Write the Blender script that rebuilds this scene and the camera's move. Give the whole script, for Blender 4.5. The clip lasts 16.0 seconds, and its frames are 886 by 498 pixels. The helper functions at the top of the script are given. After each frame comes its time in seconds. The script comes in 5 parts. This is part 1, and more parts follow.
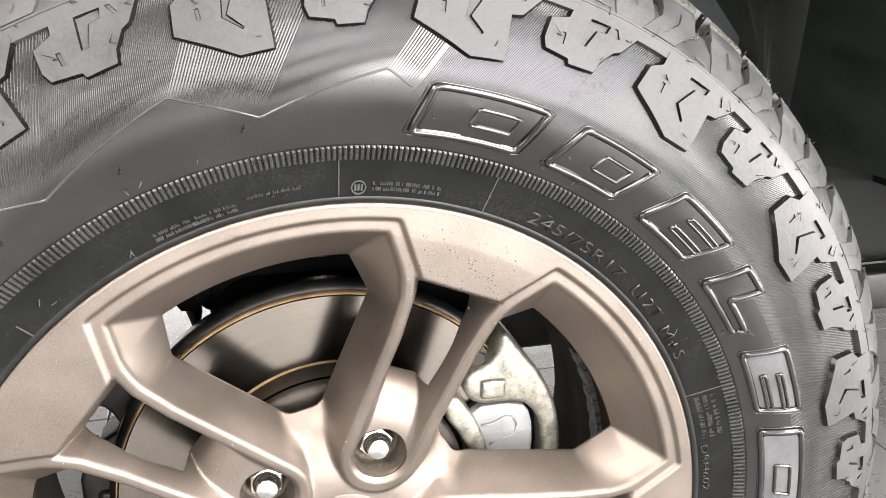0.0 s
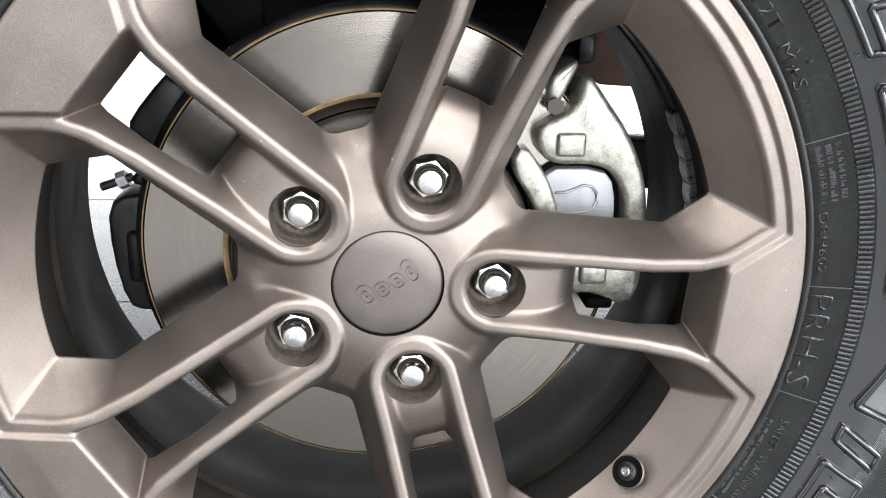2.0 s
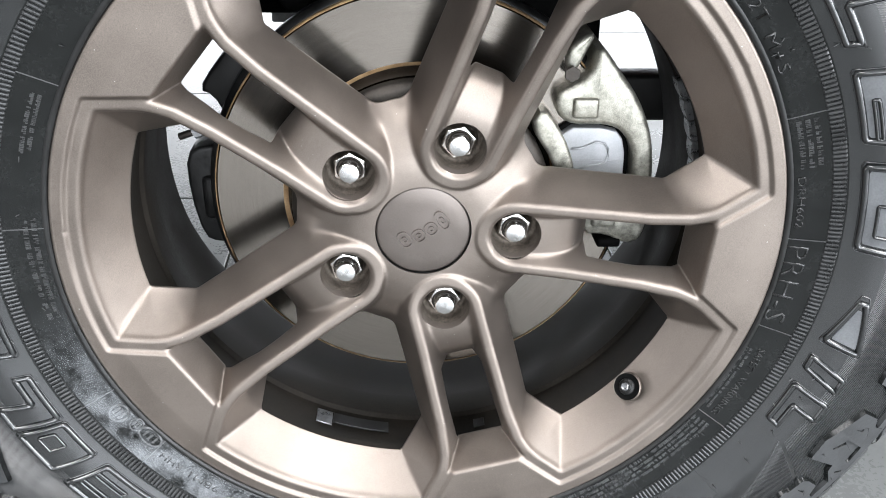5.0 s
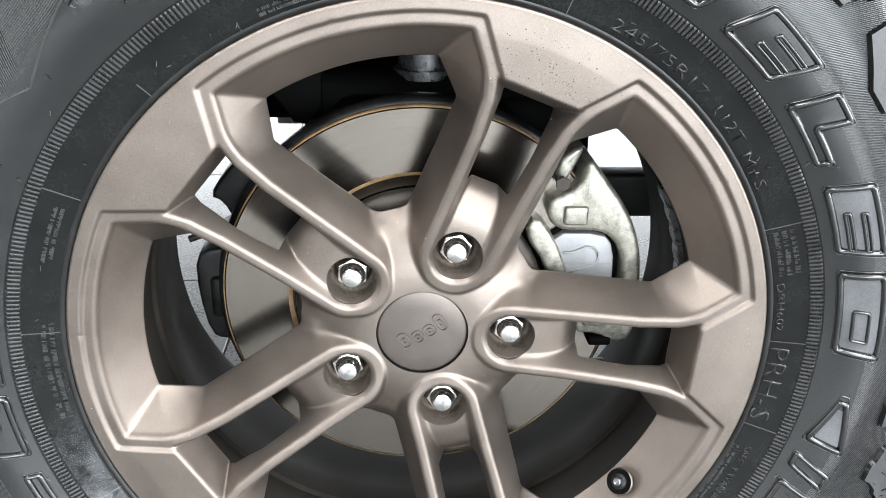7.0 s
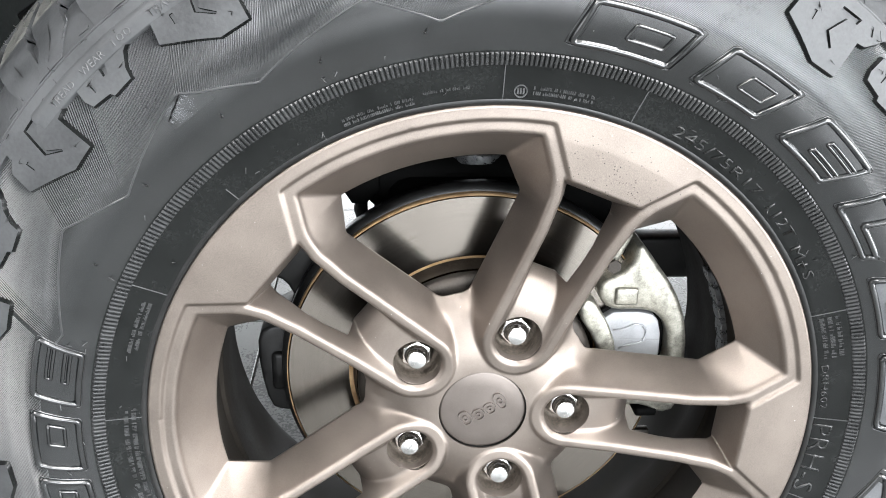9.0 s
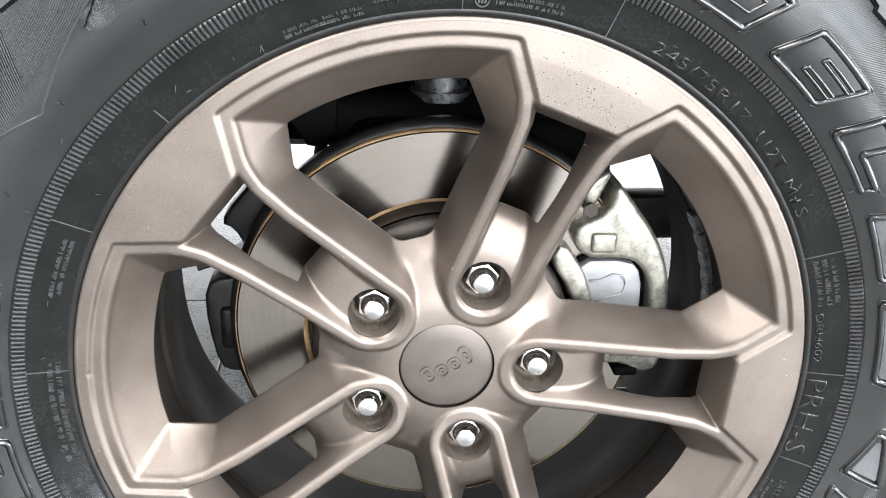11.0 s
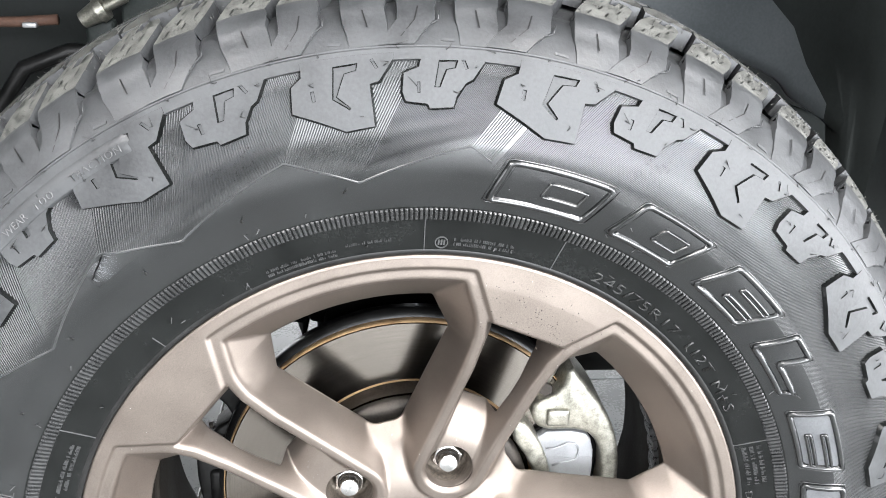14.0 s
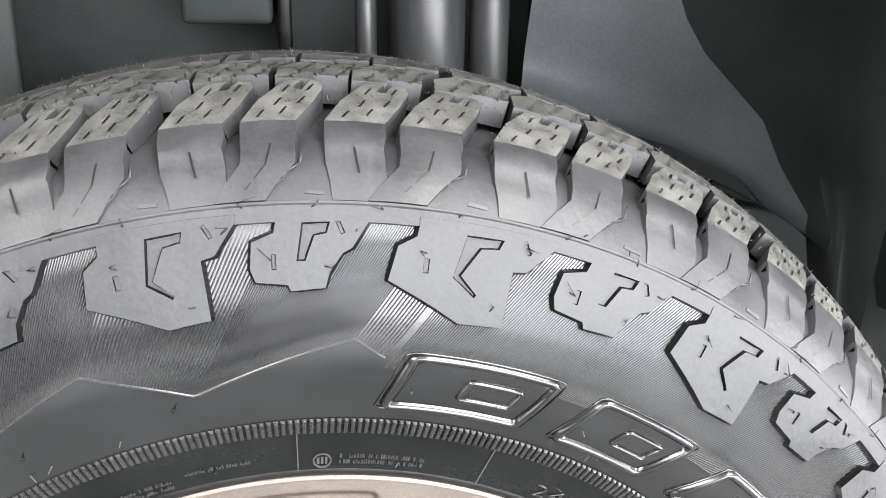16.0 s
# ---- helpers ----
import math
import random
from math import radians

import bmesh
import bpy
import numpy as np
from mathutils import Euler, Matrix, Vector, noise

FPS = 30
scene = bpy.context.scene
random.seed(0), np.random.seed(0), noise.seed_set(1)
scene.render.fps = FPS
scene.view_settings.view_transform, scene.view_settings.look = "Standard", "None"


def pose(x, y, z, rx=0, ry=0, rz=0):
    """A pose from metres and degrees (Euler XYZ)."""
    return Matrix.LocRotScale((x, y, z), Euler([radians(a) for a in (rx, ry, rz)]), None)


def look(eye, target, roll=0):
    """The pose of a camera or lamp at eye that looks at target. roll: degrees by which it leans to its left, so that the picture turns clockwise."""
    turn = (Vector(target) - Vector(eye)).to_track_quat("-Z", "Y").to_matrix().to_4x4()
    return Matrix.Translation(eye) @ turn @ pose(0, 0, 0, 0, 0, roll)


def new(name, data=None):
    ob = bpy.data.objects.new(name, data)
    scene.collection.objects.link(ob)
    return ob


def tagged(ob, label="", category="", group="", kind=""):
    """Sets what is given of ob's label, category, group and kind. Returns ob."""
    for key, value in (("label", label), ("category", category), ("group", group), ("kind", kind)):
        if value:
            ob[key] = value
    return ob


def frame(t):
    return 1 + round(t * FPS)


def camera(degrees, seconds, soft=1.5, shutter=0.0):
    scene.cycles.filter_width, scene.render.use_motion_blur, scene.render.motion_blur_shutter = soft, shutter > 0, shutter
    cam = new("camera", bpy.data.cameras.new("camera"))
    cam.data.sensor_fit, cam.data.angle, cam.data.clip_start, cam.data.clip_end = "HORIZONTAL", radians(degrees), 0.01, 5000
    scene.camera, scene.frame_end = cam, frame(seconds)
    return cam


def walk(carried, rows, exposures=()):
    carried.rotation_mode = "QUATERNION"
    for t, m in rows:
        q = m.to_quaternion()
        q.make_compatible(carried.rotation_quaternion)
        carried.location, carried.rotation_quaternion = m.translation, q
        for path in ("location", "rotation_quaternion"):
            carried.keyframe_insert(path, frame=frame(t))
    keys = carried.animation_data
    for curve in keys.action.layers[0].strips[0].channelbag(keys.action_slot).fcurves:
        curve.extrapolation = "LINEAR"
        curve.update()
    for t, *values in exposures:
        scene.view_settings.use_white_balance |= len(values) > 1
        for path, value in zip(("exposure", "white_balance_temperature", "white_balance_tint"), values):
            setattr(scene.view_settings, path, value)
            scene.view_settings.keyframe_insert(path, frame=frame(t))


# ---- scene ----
cam = camera(52.58, 16.0, soft=0.95)
# seconds, eye x y z, yaw to the left, pitch up, roll
PATH = [
    (0.0, -0.0601, -0.5008, 0.7638, -14.14, -19.22, 0.10),
    (0.5, -0.0591, -0.4967, 0.7195, -11.85, -19.51, 2.22),
    (1.0, -0.0444, -0.4849, 0.6650, -10.88, -18.44, 2.48),
    (1.5, -0.0382, -0.4844, 0.6242, -9.82, -18.02, 2.50),
    (2.0, -0.0258, -0.4832, 0.5792, -6.77, -19.20, 1.79),
    (2.5, -0.0219, -0.4816, 0.5393, -5.63, -22.62, 1.76),
    (3.0, -0.0131, -0.4915, 0.5174, -3.74, -25.57, 1.12),
    (3.5, -0.0176, -0.5076, 0.5081, -3.49, -26.88, 1.13),
    (4.0, -0.0157, -0.5236, 0.5420, -3.33, -27.19, 1.09),
    (4.5, -0.0118, -0.5445, 0.6125, -3.07, -27.24, 0.90),
    (4.7, -0.0162, -0.5458, 0.6415, -3.15, -27.63, 0.97),
    (7.0, -0.0210, -0.5647, 0.6937, -3.51, -23.07, 1.25),
    (7.5, -0.0299, -0.5608, 0.6997, -3.44, -22.29, 1.19),
    (8.0, -0.0549, -0.5766, 0.7303, -3.80, -22.13, 1.22),
    (8.5, -0.0817, -0.5996, 0.7569, -4.27, -21.92, 1.32),
    (9.0, -0.0772, -0.5701, 0.7515, -4.52, -22.22, 1.43),
    (9.5, -0.0587, -0.5456, 0.7303, -4.56, -22.44, 1.37),
    (12.0, -0.0490, -0.5333, 0.6920, -5.61, -22.01, 1.62),
    (12.5, -0.0443, -0.5667, 0.7077, -5.64, -21.23, 1.43),
    (13.0, -0.0427, -0.5947, 0.7353, -5.49, -20.91, 1.39),
    (13.5, -0.0486, -0.6004, 0.7831, -5.93, -20.74, 1.51),
    (14.0, -0.0418, -0.5552, 0.8294, -5.82, -20.76, 1.64),
    (14.5, -0.0392, -0.5167, 0.8528, -6.04, -21.30, 1.65),
    (15.0, -0.0350, -0.4913, 0.8626, -6.55, -20.51, 1.43),
    (15.5, -0.0149, -0.4586, 0.8591, -7.95, -19.66, 1.06),
    (16.0, 0.0020, -0.3878, 0.8511, -9.84, -18.27, 0.96),
]


def aimed(x, y, z, yaw, pitch, roll):
    a, b = radians(yaw), radians(pitch)
    way = Vector((-math.sin(a) * math.cos(b), math.cos(a) * math.cos(b), math.sin(b)))
    return look((x, y, z), Vector((x, y, z)) + way, roll)


EXPOSURE = [(0.0, 0.9, 7050, 16), (0.6, 0.74, 6850, 15), (1.5, 0.4, 6560, 12), (2.2, 0.18, 6340, 12), (3.5, 0.22, 6280, 12), (7.0, 0.38, 6350, 10), (8.5, 0.75, 6400, 10), (9.5, 0.61, 6450, 12), (12.0, 0.58, 6450, 12), (13.5, 0.77, 6400, 12), (14.0, 0.98, 6450, 12), (14.5, 1.05, 6480, 12), (16.0, 0.95, 6600, 14)]
walk(cam, [(t, aimed(*row)) for t, *row in PATH], EXPOSURE)


# ---- world ----
ZC = 0.39  # height of the axle
NUT = 68.4  # angle of the first wheel nut, degrees
world = bpy.data.worlds.new("world")
scene.world = world
world.use_nodes = True
world.node_tree.nodes["Background"].inputs[0].default_value = (0.93, 0.96, 1.0, 1)
world.node_tree.nodes["Background"].inputs[1].default_value = 0.2


def panel_light(name, x, y, z, sx, sy, watts, target=None, colour=(1.0, 0.985, 0.965)):
    li = bpy.data.lights.new(name, "AREA")
    li.shape, li.size, li.size_y, li.energy, li.color = "RECTANGLE", sx, sy, watts, colour
    ob = new(name, li)
    ob.matrix_world = look((x, y, z), target or (x, y + 0.001, 0))
    return ob


panel_light("ceiling_lamp", 1.9, -2.0, 3.25, 1.6, 2.8, 265)
panel_light("ceiling_lamp", -1.9, -2.0, 3.25, 1.3, 2.8, 165)
panel_light("ceiling_lamp", 0.2, 3.4, 3.25, 3.6, 0.9, 220)
# no windows are seen: the panels beside the doorway's are added as fill
panel_light("unseen_fill_light", 0.2, 6.93, 1.30, 9.2, 2.36, 300, (0.2, 0.0, 1.30), (0.96, 0.985, 1.0))
panel_light("doorway_daylight", 2.30, -4.46, 1.17, 3.9, 2.24, 370, (2.30, 0.0, 1.17), (0.93, 0.97, 1.0))
panel_light("unseen_fill_light", -0.65, -4.46, 1.45, 1.85, 1.66, 72, (-0.65, 0.0, 1.45), (0.95, 0.98, 1.0))
panel_light("unseen_fill_light", 5.9, -2.4, 1.2, 3.9, 2.2, 490, (0.0, -2.4, 1.2), (0.95, 0.98, 1.0))
panel_light("unseen_fill_light", -5.9, -2.4, 1.2, 3.9, 2.2, 85, (0.0, -2.4, 1.2), (0.95, 0.98, 1.0))
scene.view_settings.exposure = 0.0

# ---- materials ----


def nodes_of(name):
    m = bpy.data.materials.new(name)
    m.use_nodes = True
    nt = m.node_tree
    return m, nt, nt.nodes["Principled BSDF"]


def surface(name, c1, c2, rough=0.5, rough2=None, metal=0.0, scale=40.0, fine=900.0, bump=0.1, bump_scale=None, dist=0.0005, spec=0.5, coat=0.0, aniso=0.0, per_piece=0.0, film=0.0, grain=0.5):
    """Two colours mixed by noise at two scales, with uneven gloss and fine relief."""
    m, nt, b = nodes_of(name)
    n, l = nt.nodes, nt.links
    tc = n.new("ShaderNodeTexCoord")
    big, small = n.new("ShaderNodeTexNoise"), n.new("ShaderNodeTexNoise")
    big.inputs["Scale"].default_value, small.inputs["Scale"].default_value = scale, fine
    big.inputs["Detail"].default_value, small.inputs["Detail"].default_value = 6, 2
    for t in (big, small):
        l.new(tc.outputs["Object"], t.inputs["Vector"])
    add = n.new("ShaderNodeMath")
    add.operation = "MULTIPLY_ADD"
    l.new(small.outputs["Fac"], add.inputs[0])
    add.inputs[1].default_value = grain
    l.new(big.outputs["Fac"], add.inputs[2])
    ramp = n.new("ShaderNodeMapRange")
    ramp.inputs[1].default_value, ramp.inputs[2].default_value = 0.25 + grain / 2, 0.75 + grain / 2
    l.new(add.outputs[0], ramp.inputs[0])
    fac = ramp.outputs[0]
    if per_piece:
        info = n.new("ShaderNodeObjectInfo")
        pm = n.new("ShaderNodeMath")
        pm.operation = "MULTIPLY_ADD"
        l.new(info.outputs["Random"], pm.inputs[0])
        pm.inputs[1].default_value = per_piece
        l.new(fac, pm.inputs[2])
        fac = pm.outputs[0]
    mix = n.new("ShaderNodeMix")
    mix.data_type = "RGBA"
    mix.inputs[6].default_value, mix.inputs[7].default_value = (*c1, 1), (*c2, 1)
    l.new(fac, mix.inputs[0])
    colour = mix.outputs[2]
    if film:  # a thin uneven film of dried dust
        dust, cut, pale = n.new("ShaderNodeTexNoise"), n.new("ShaderNodeMapRange"), n.new("ShaderNodeMix")
        dust.inputs["Scale"].default_value, dust.inputs["Detail"].default_value, dust.inputs["Roughness"].default_value = 16, 9, 0.72
        l.new(tc.outputs["Object"], dust.inputs["Vector"])
        l.new(dust.outputs["Fac"], cut.inputs[0])
        cut.inputs[1].default_value, cut.inputs[2].default_value = 0.57, 0.80
        pale.data_type = "RGBA"
        pale.inputs[7].default_value = (film, film * 1.02, film * 1.03, 1)
        l.new(cut.outputs[0], pale.inputs[0])
        l.new(colour, pale.inputs[6])
        colour = pale.outputs[2]
    l.new(colour, b.inputs["Base Color"])
    rr = n.new("ShaderNodeMapRange")
    rr.inputs[3].default_value, rr.inputs[4].default_value = rough, rough2 if rough2 is not None else rough + 0.1
    l.new(ramp.outputs[0], rr.inputs[0])
    l.new(rr.outputs[0], b.inputs["Roughness"])
    b.inputs["Metallic"].default_value = metal
    b.inputs["Specular IOR Level"].default_value = spec
    b.inputs["Coat Weight"].default_value = coat
    b.inputs["Anisotropic"].default_value = aniso
    if aniso:  # turned round the axle
        tan = n.new("ShaderNodeTangent")
        tan.direction_type, tan.axis = "RADIAL", "Y"
        l.new(tan.outputs[0], b.inputs["Tangent"])
    if bump:
        bn = n.new("ShaderNodeBump")
        bn.inputs["Strength"].default_value, bn.inputs["Distance"].default_value = bump, dist
        src = small
        if bump_scale:
            src = n.new("ShaderNodeTexNoise")
            src.inputs["Scale"].default_value, src.inputs["Detail"].default_value = bump_scale, 3
            l.new(tc.outputs["Object"], src.inputs["Vector"])
        l.new(src.outputs["Fac"], bn.inputs["Height"])
        l.new(bn.outputs[0], b.inputs["Normal"])
    return m


BRONZE = surface("bronze_paint", (0.146, 0.125, 0.109), (0.208, 0.179, 0.157), 0.42, 0.50, metal=0.95, scale=25, fine=1500, bump=0.35, bump_scale=2000, dist=0.0002, grain=1.1)
CAPM = surface("cap_paint", (0.112, 0.097, 0.088), (0.160, 0.140, 0.127), 0.40, 0.48, metal=0.88, scale=30, fine=1800, bump=0.15, bump_scale=2500, dist=0.0002, grain=1.2)
RUBBER = surface("sidewall_rubber", (0.0028, 0.0032, 0.0031), (0.0075, 0.0082, 0.0080), 0.14, 0.30, scale=30, fine=500, bump=0.05, bump_scale=1500, dist=0.0002, spec=0.22, film=0.013)
OUTER = surface("dull_sidewall_rubber", (0.0036, 0.0041, 0.0043), (0.0088, 0.0098, 0.0102), 0.14, 0.25, scale=26, fine=500, bump=0.06, bump_scale=1500, dist=0.0002, spec=0.75, film=0.012)
PRINT = surface("moulded_print_rubber", (0.0085, 0.0088, 0.0089), (0.020, 0.0205, 0.0207), 0.20, 0.36, scale=30, fine=800, bump=0.1, bump_scale=900, dist=0.0003, spec=0.45)
MOULD = surface("moulded_rubber", (0.022, 0.0225, 0.023), (0.055, 0.056, 0.057), 0.32, 0.50, scale=30, fine=800, bump=0.15, bump_scale=900, dist=0.0003, spec=0.5, per_piece=0.25)
TREAD = surface("dusty_tread_rubber", (0.020, 0.0205, 0.019), (0.100, 0.100, 0.092), 0.55, 0.75, scale=95, fine=1200, bump=0.4, bump_scale=700, dist=0.0006, spec=0.4, per_piece=0.25)
STEEL = surface("machined_steel", (0.125, 0.109, 0.092), (0.175, 0.155, 0.133), 0.13, 0.19, metal=1.0, scale=9, fine=40, bump=0.0, aniso=0.75)


def turned_steel(name):
    """Disc face worn in fine rings round the axle: streaks of colour and gloss, drawn out along the rings."""
    m, nt, b = nodes_of(name)
    n, l = nt.nodes, nt.links
    tc, sub, sep, rad, ang, comb = n.new("ShaderNodeTexCoord"), n.new("ShaderNodeVectorMath"), n.new("ShaderNodeSeparateXYZ"), n.new("ShaderNodeVectorMath"), n.new("ShaderNodeMath"), n.new("ShaderNodeCombineXYZ")
    sub.operation, rad.operation, ang.operation = "MULTIPLY_ADD", "LENGTH", "ARCTAN2"
    sub.inputs[1].default_value, sub.inputs[2].default_value = (1, 0, 1), (0, 0, -ZC)
    l.new(tc.outputs["Object"], sub.inputs[0])
    l.new(sub.outputs[0], rad.inputs[0])
    l.new(sub.outputs[0], sep.inputs[0])
    l.new(sep.outputs["Z"], ang.inputs[0])
    l.new(sep.outputs["X"], ang.inputs[1])
    l.new(rad.outputs["Value"], comb.inputs["X"])
    l.new(ang.outputs[0], comb.inputs["Y"])
    outs = []
    for sx, sy, detail in ((900, 2.2, 4), (260, 1.1, 3)):
        mp, no = n.new("ShaderNodeMapping"), n.new("ShaderNodeTexNoise")
        mp.inputs["Scale"].default_value = (sx, sy, 1)
        no.inputs["Scale"].default_value, no.inputs["Detail"].default_value = 1.0, detail
        l.new(comb.outputs[0], mp.inputs[0])
        l.new(mp.outputs[0], no.inputs["Vector"])
        outs.append(no)
    ramp, mix, rr = n.new("ShaderNodeMapRange"), n.new("ShaderNodeMix"), n.new("ShaderNodeMapRange")
    ramp.inputs[1].default_value, ramp.inputs[2].default_value = 0.30, 0.62
    l.new(outs[0].outputs["Fac"], ramp.inputs[0])
    mix.data_type = "RGBA"
    mix.inputs[6].default_value, mix.inputs[7].default_value = (0.172, 0.155, 0.136, 1), (0.206, 0.187, 0.166, 1)
    l.new(ramp.outputs[0], mix.inputs[0])
    l.new(mix.outputs[2], b.inputs["Base Color"])
    rr.inputs[3].default_value, rr.inputs[4].default_value = 0.15, 0.22
    l.new(outs[1].outputs["Fac"], rr.inputs[0])
    l.new(rr.outputs[0], b.inputs["Roughness"])
    b.inputs["Metallic"].default_value = 1.0
    b.inputs["Anisotropic"].default_value = 0.55
    tan = n.new("ShaderNodeTangent")
    tan.direction_type, tan.axis = "RADIAL", "Y"
    l.new(tan.outputs[0], b.inputs["Tangent"])
    return m


DISC = turned_steel("turned_disc_steel")
# black with almost no colour or gloss: deep shade put into the material
DEEP = surface("deep_shade_black", (0.0010, 0.0010, 0.0010), (0.0032, 0.0033, 0.0032), 0.6, 0.8, scale=30, fine=300, bump=0.3, bump_scale=250, dist=0.001, spec=0.05)
RUST = surface("rust", (0.17, 0.098, 0.042), (0.33, 0.22, 0.115), 0.8, 0.9, scale=90, fine=900, bump=0.4, dist=0.0005)
DARKSTEEL = surface("dark_steel", (0.022, 0.020, 0.018), (0.060, 0.052, 0.045), 0.35, 0.6, metal=0.8, scale=60, fine=600, bump=0.2)
CHROME = surface("nut_steel", (0.46, 0.46, 0.455), (0.58, 0.58, 0.575), 0.26, 0.24, metal=1.0, scale=80, fine=800, bump=0.03)
HEX = surface("nut_flats", (0.40, 0.385, 0.36), (0.56, 0.545, 0.52), 0.16, 0.26, metal=1.0, scale=80, fine=800, bump=0.05)
TIP = surface("turned_tip_steel", (0.50, 0.50, 0.495), (0.56, 0.56, 0.555), 0.22, 0.28, metal=1.0, scale=80, fine=800, bump=0.0, aniso=0.8)
SEAT = surface("corroded_nut_seat", (0.055, 0.045, 0.036), (0.20, 0.17, 0.14), 0.45, 0.7, metal=0.5, scale=500, fine=2400, bump=0.6, bump_scale=1500, dist=0.0006)
# print and ribs paler than the sidewall: their edge glints put into colour
TEXT = surface("glint_print_rubber", (0.013, 0.0134, 0.0137), (0.032, 0.0328, 0.0332), 0.20, 0.36, scale=120, fine=1500, bump=0.2, bump_scale=1500, dist=0.0003, spec=0.5)
RIB = surface("rib_rubber", (0.009, 0.0093, 0.0095), (0.022, 0.0226, 0.0230), 0.20, 0.38, scale=60, fine=900, bump=0.1, bump_scale=900, dist=0.0003, spec=0.5)
# lit copy of the rubber for some letter faces; also pale torn fibres
FACE = surface("sheen_and_fibre_rubber", (0.050, 0.052, 0.055), (0.095, 0.099, 0.104), 0.30, 0.46, scale=40, fine=800, bump=0.12, bump_scale=900, dist=0.0003, spec=0.5)
HATCH = surface("hatched_rubber", (0.016, 0.0167, 0.0173), (0.038, 0.0392, 0.0402), 0.27, 0.40, scale=30, fine=800, bump=0.1, bump_scale=900, dist=0.0003, spec=0.5)
LEAD = surface("dull_weight", (0.10, 0.104, 0.11), (0.22, 0.224, 0.23), 0.22, 0.4, metal=0.8, scale=150, fine=900, bump=0.2)
CAST = surface("plated_casting", (0.15, 0.146, 0.124), (0.37, 0.36, 0.31), 0.28, 0.46, metal=0.75, scale=210, fine=900, bump=0.45, bump_scale=1300, dist=0.0005)
PLATE = surface("caliper_plate", (0.20, 0.205, 0.212), (0.27, 0.275, 0.283), 0.38, 0.5, metal=0.4, scale=60, fine=900, bump=0.1)
BLACK = surface("black_paint", (0.002, 0.002, 0.002), (0.007, 0.007, 0.0068), 0.28, 0.55, scale=45, fine=500, bump=0.12, bump_scale=160, dist=0.002, spec=0.35)
LINER = surface("black_liner_plastic", (0.012, 0.0160, 0.0148), (0.036, 0.042, 0.040), 0.5, 0.66, scale=22, fine=500, bump=0.15, bump_scale=700, spec=0.25)
SHOULDER = surface("dusty_shoulder_rubber", (0.0185, 0.0193, 0.0200), (0.040, 0.0416, 0.0431), 0.32, 0.58, scale=34, fine=500, bump=0.25, bump_scale=260, dist=0.0009, per_piece=0.25, spec=0.36)
SPLASH = surface("grey_liner_plastic", (0.036, 0.041, 0.043), (0.066, 0.072, 0.076), 0.34, 0.46, spec=0.4, scale=7, fine=400, bump=0.12, bump_scale=500)
# near-black for arch parts: the shade inside the arch put into colour
SHADE = surface("arch_shade_black", (0.0055, 0.0066, 0.0062), (0.013, 0.0153, 0.0146), 0.6, 0.8, scale=12, fine=300, bump=0.3, bump_scale=250, dist=0.001, spec=0.15)
TUBE = surface("damper_paint", (0.025, 0.026, 0.026), (0.05, 0.051, 0.051), 0.3, 0.5, scale=20, fine=500, bump=0.05)
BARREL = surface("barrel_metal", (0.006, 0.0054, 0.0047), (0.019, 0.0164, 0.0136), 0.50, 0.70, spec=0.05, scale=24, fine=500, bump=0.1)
WEIGHT = surface("lead_grey", (0.25, 0.25, 0.26), (0.5, 0.5, 0.5), 0.35, 0.5, metal=0.6, scale=150, fine=900, bump=0.2)
TILE = surface("floor_tile_glaze", (0.130, 0.135, 0.134), (0.170, 0.175, 0.173), 0.22, 0.34, scale=6, fine=200, bump=0.05, bump_scale=300, per_piece=0.1)
GROUT = surface("grout", (0.12, 0.112, 0.095), (0.16, 0.15, 0.13), 0.8, 0.9, scale=40, fine=400, bump=0.2)
CEILING = surface("white_ceiling_paint", (0.62, 0.62, 0.61), (0.70, 0.70, 0.69), 0.7, 0.8, scale=3, fine=150, bump=0.05)
DUST = surface("dust", (0.45, 0.43, 0.40), (0.6, 0.58, 0.55), 0.8, 0.9, scale=50, fine=400, bump=0.0)


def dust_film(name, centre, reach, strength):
    """A mottled pale film round one spot, thinning out to nothing: dried dust, and the painted sheen of the scuff."""
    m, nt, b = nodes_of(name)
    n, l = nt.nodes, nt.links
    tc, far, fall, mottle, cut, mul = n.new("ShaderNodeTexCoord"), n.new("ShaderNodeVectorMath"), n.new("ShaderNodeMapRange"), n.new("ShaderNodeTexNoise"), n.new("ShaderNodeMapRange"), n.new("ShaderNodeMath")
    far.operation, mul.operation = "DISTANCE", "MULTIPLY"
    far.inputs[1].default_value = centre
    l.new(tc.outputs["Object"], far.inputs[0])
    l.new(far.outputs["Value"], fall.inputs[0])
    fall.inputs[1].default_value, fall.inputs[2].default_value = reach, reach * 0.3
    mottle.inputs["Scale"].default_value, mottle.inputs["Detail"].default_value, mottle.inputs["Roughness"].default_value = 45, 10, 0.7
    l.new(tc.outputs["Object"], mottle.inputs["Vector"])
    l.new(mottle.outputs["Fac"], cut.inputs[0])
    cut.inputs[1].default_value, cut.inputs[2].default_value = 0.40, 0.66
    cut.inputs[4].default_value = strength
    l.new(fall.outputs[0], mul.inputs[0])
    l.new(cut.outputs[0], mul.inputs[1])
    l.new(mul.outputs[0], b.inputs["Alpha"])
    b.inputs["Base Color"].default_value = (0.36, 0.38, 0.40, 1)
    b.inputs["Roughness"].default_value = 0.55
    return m


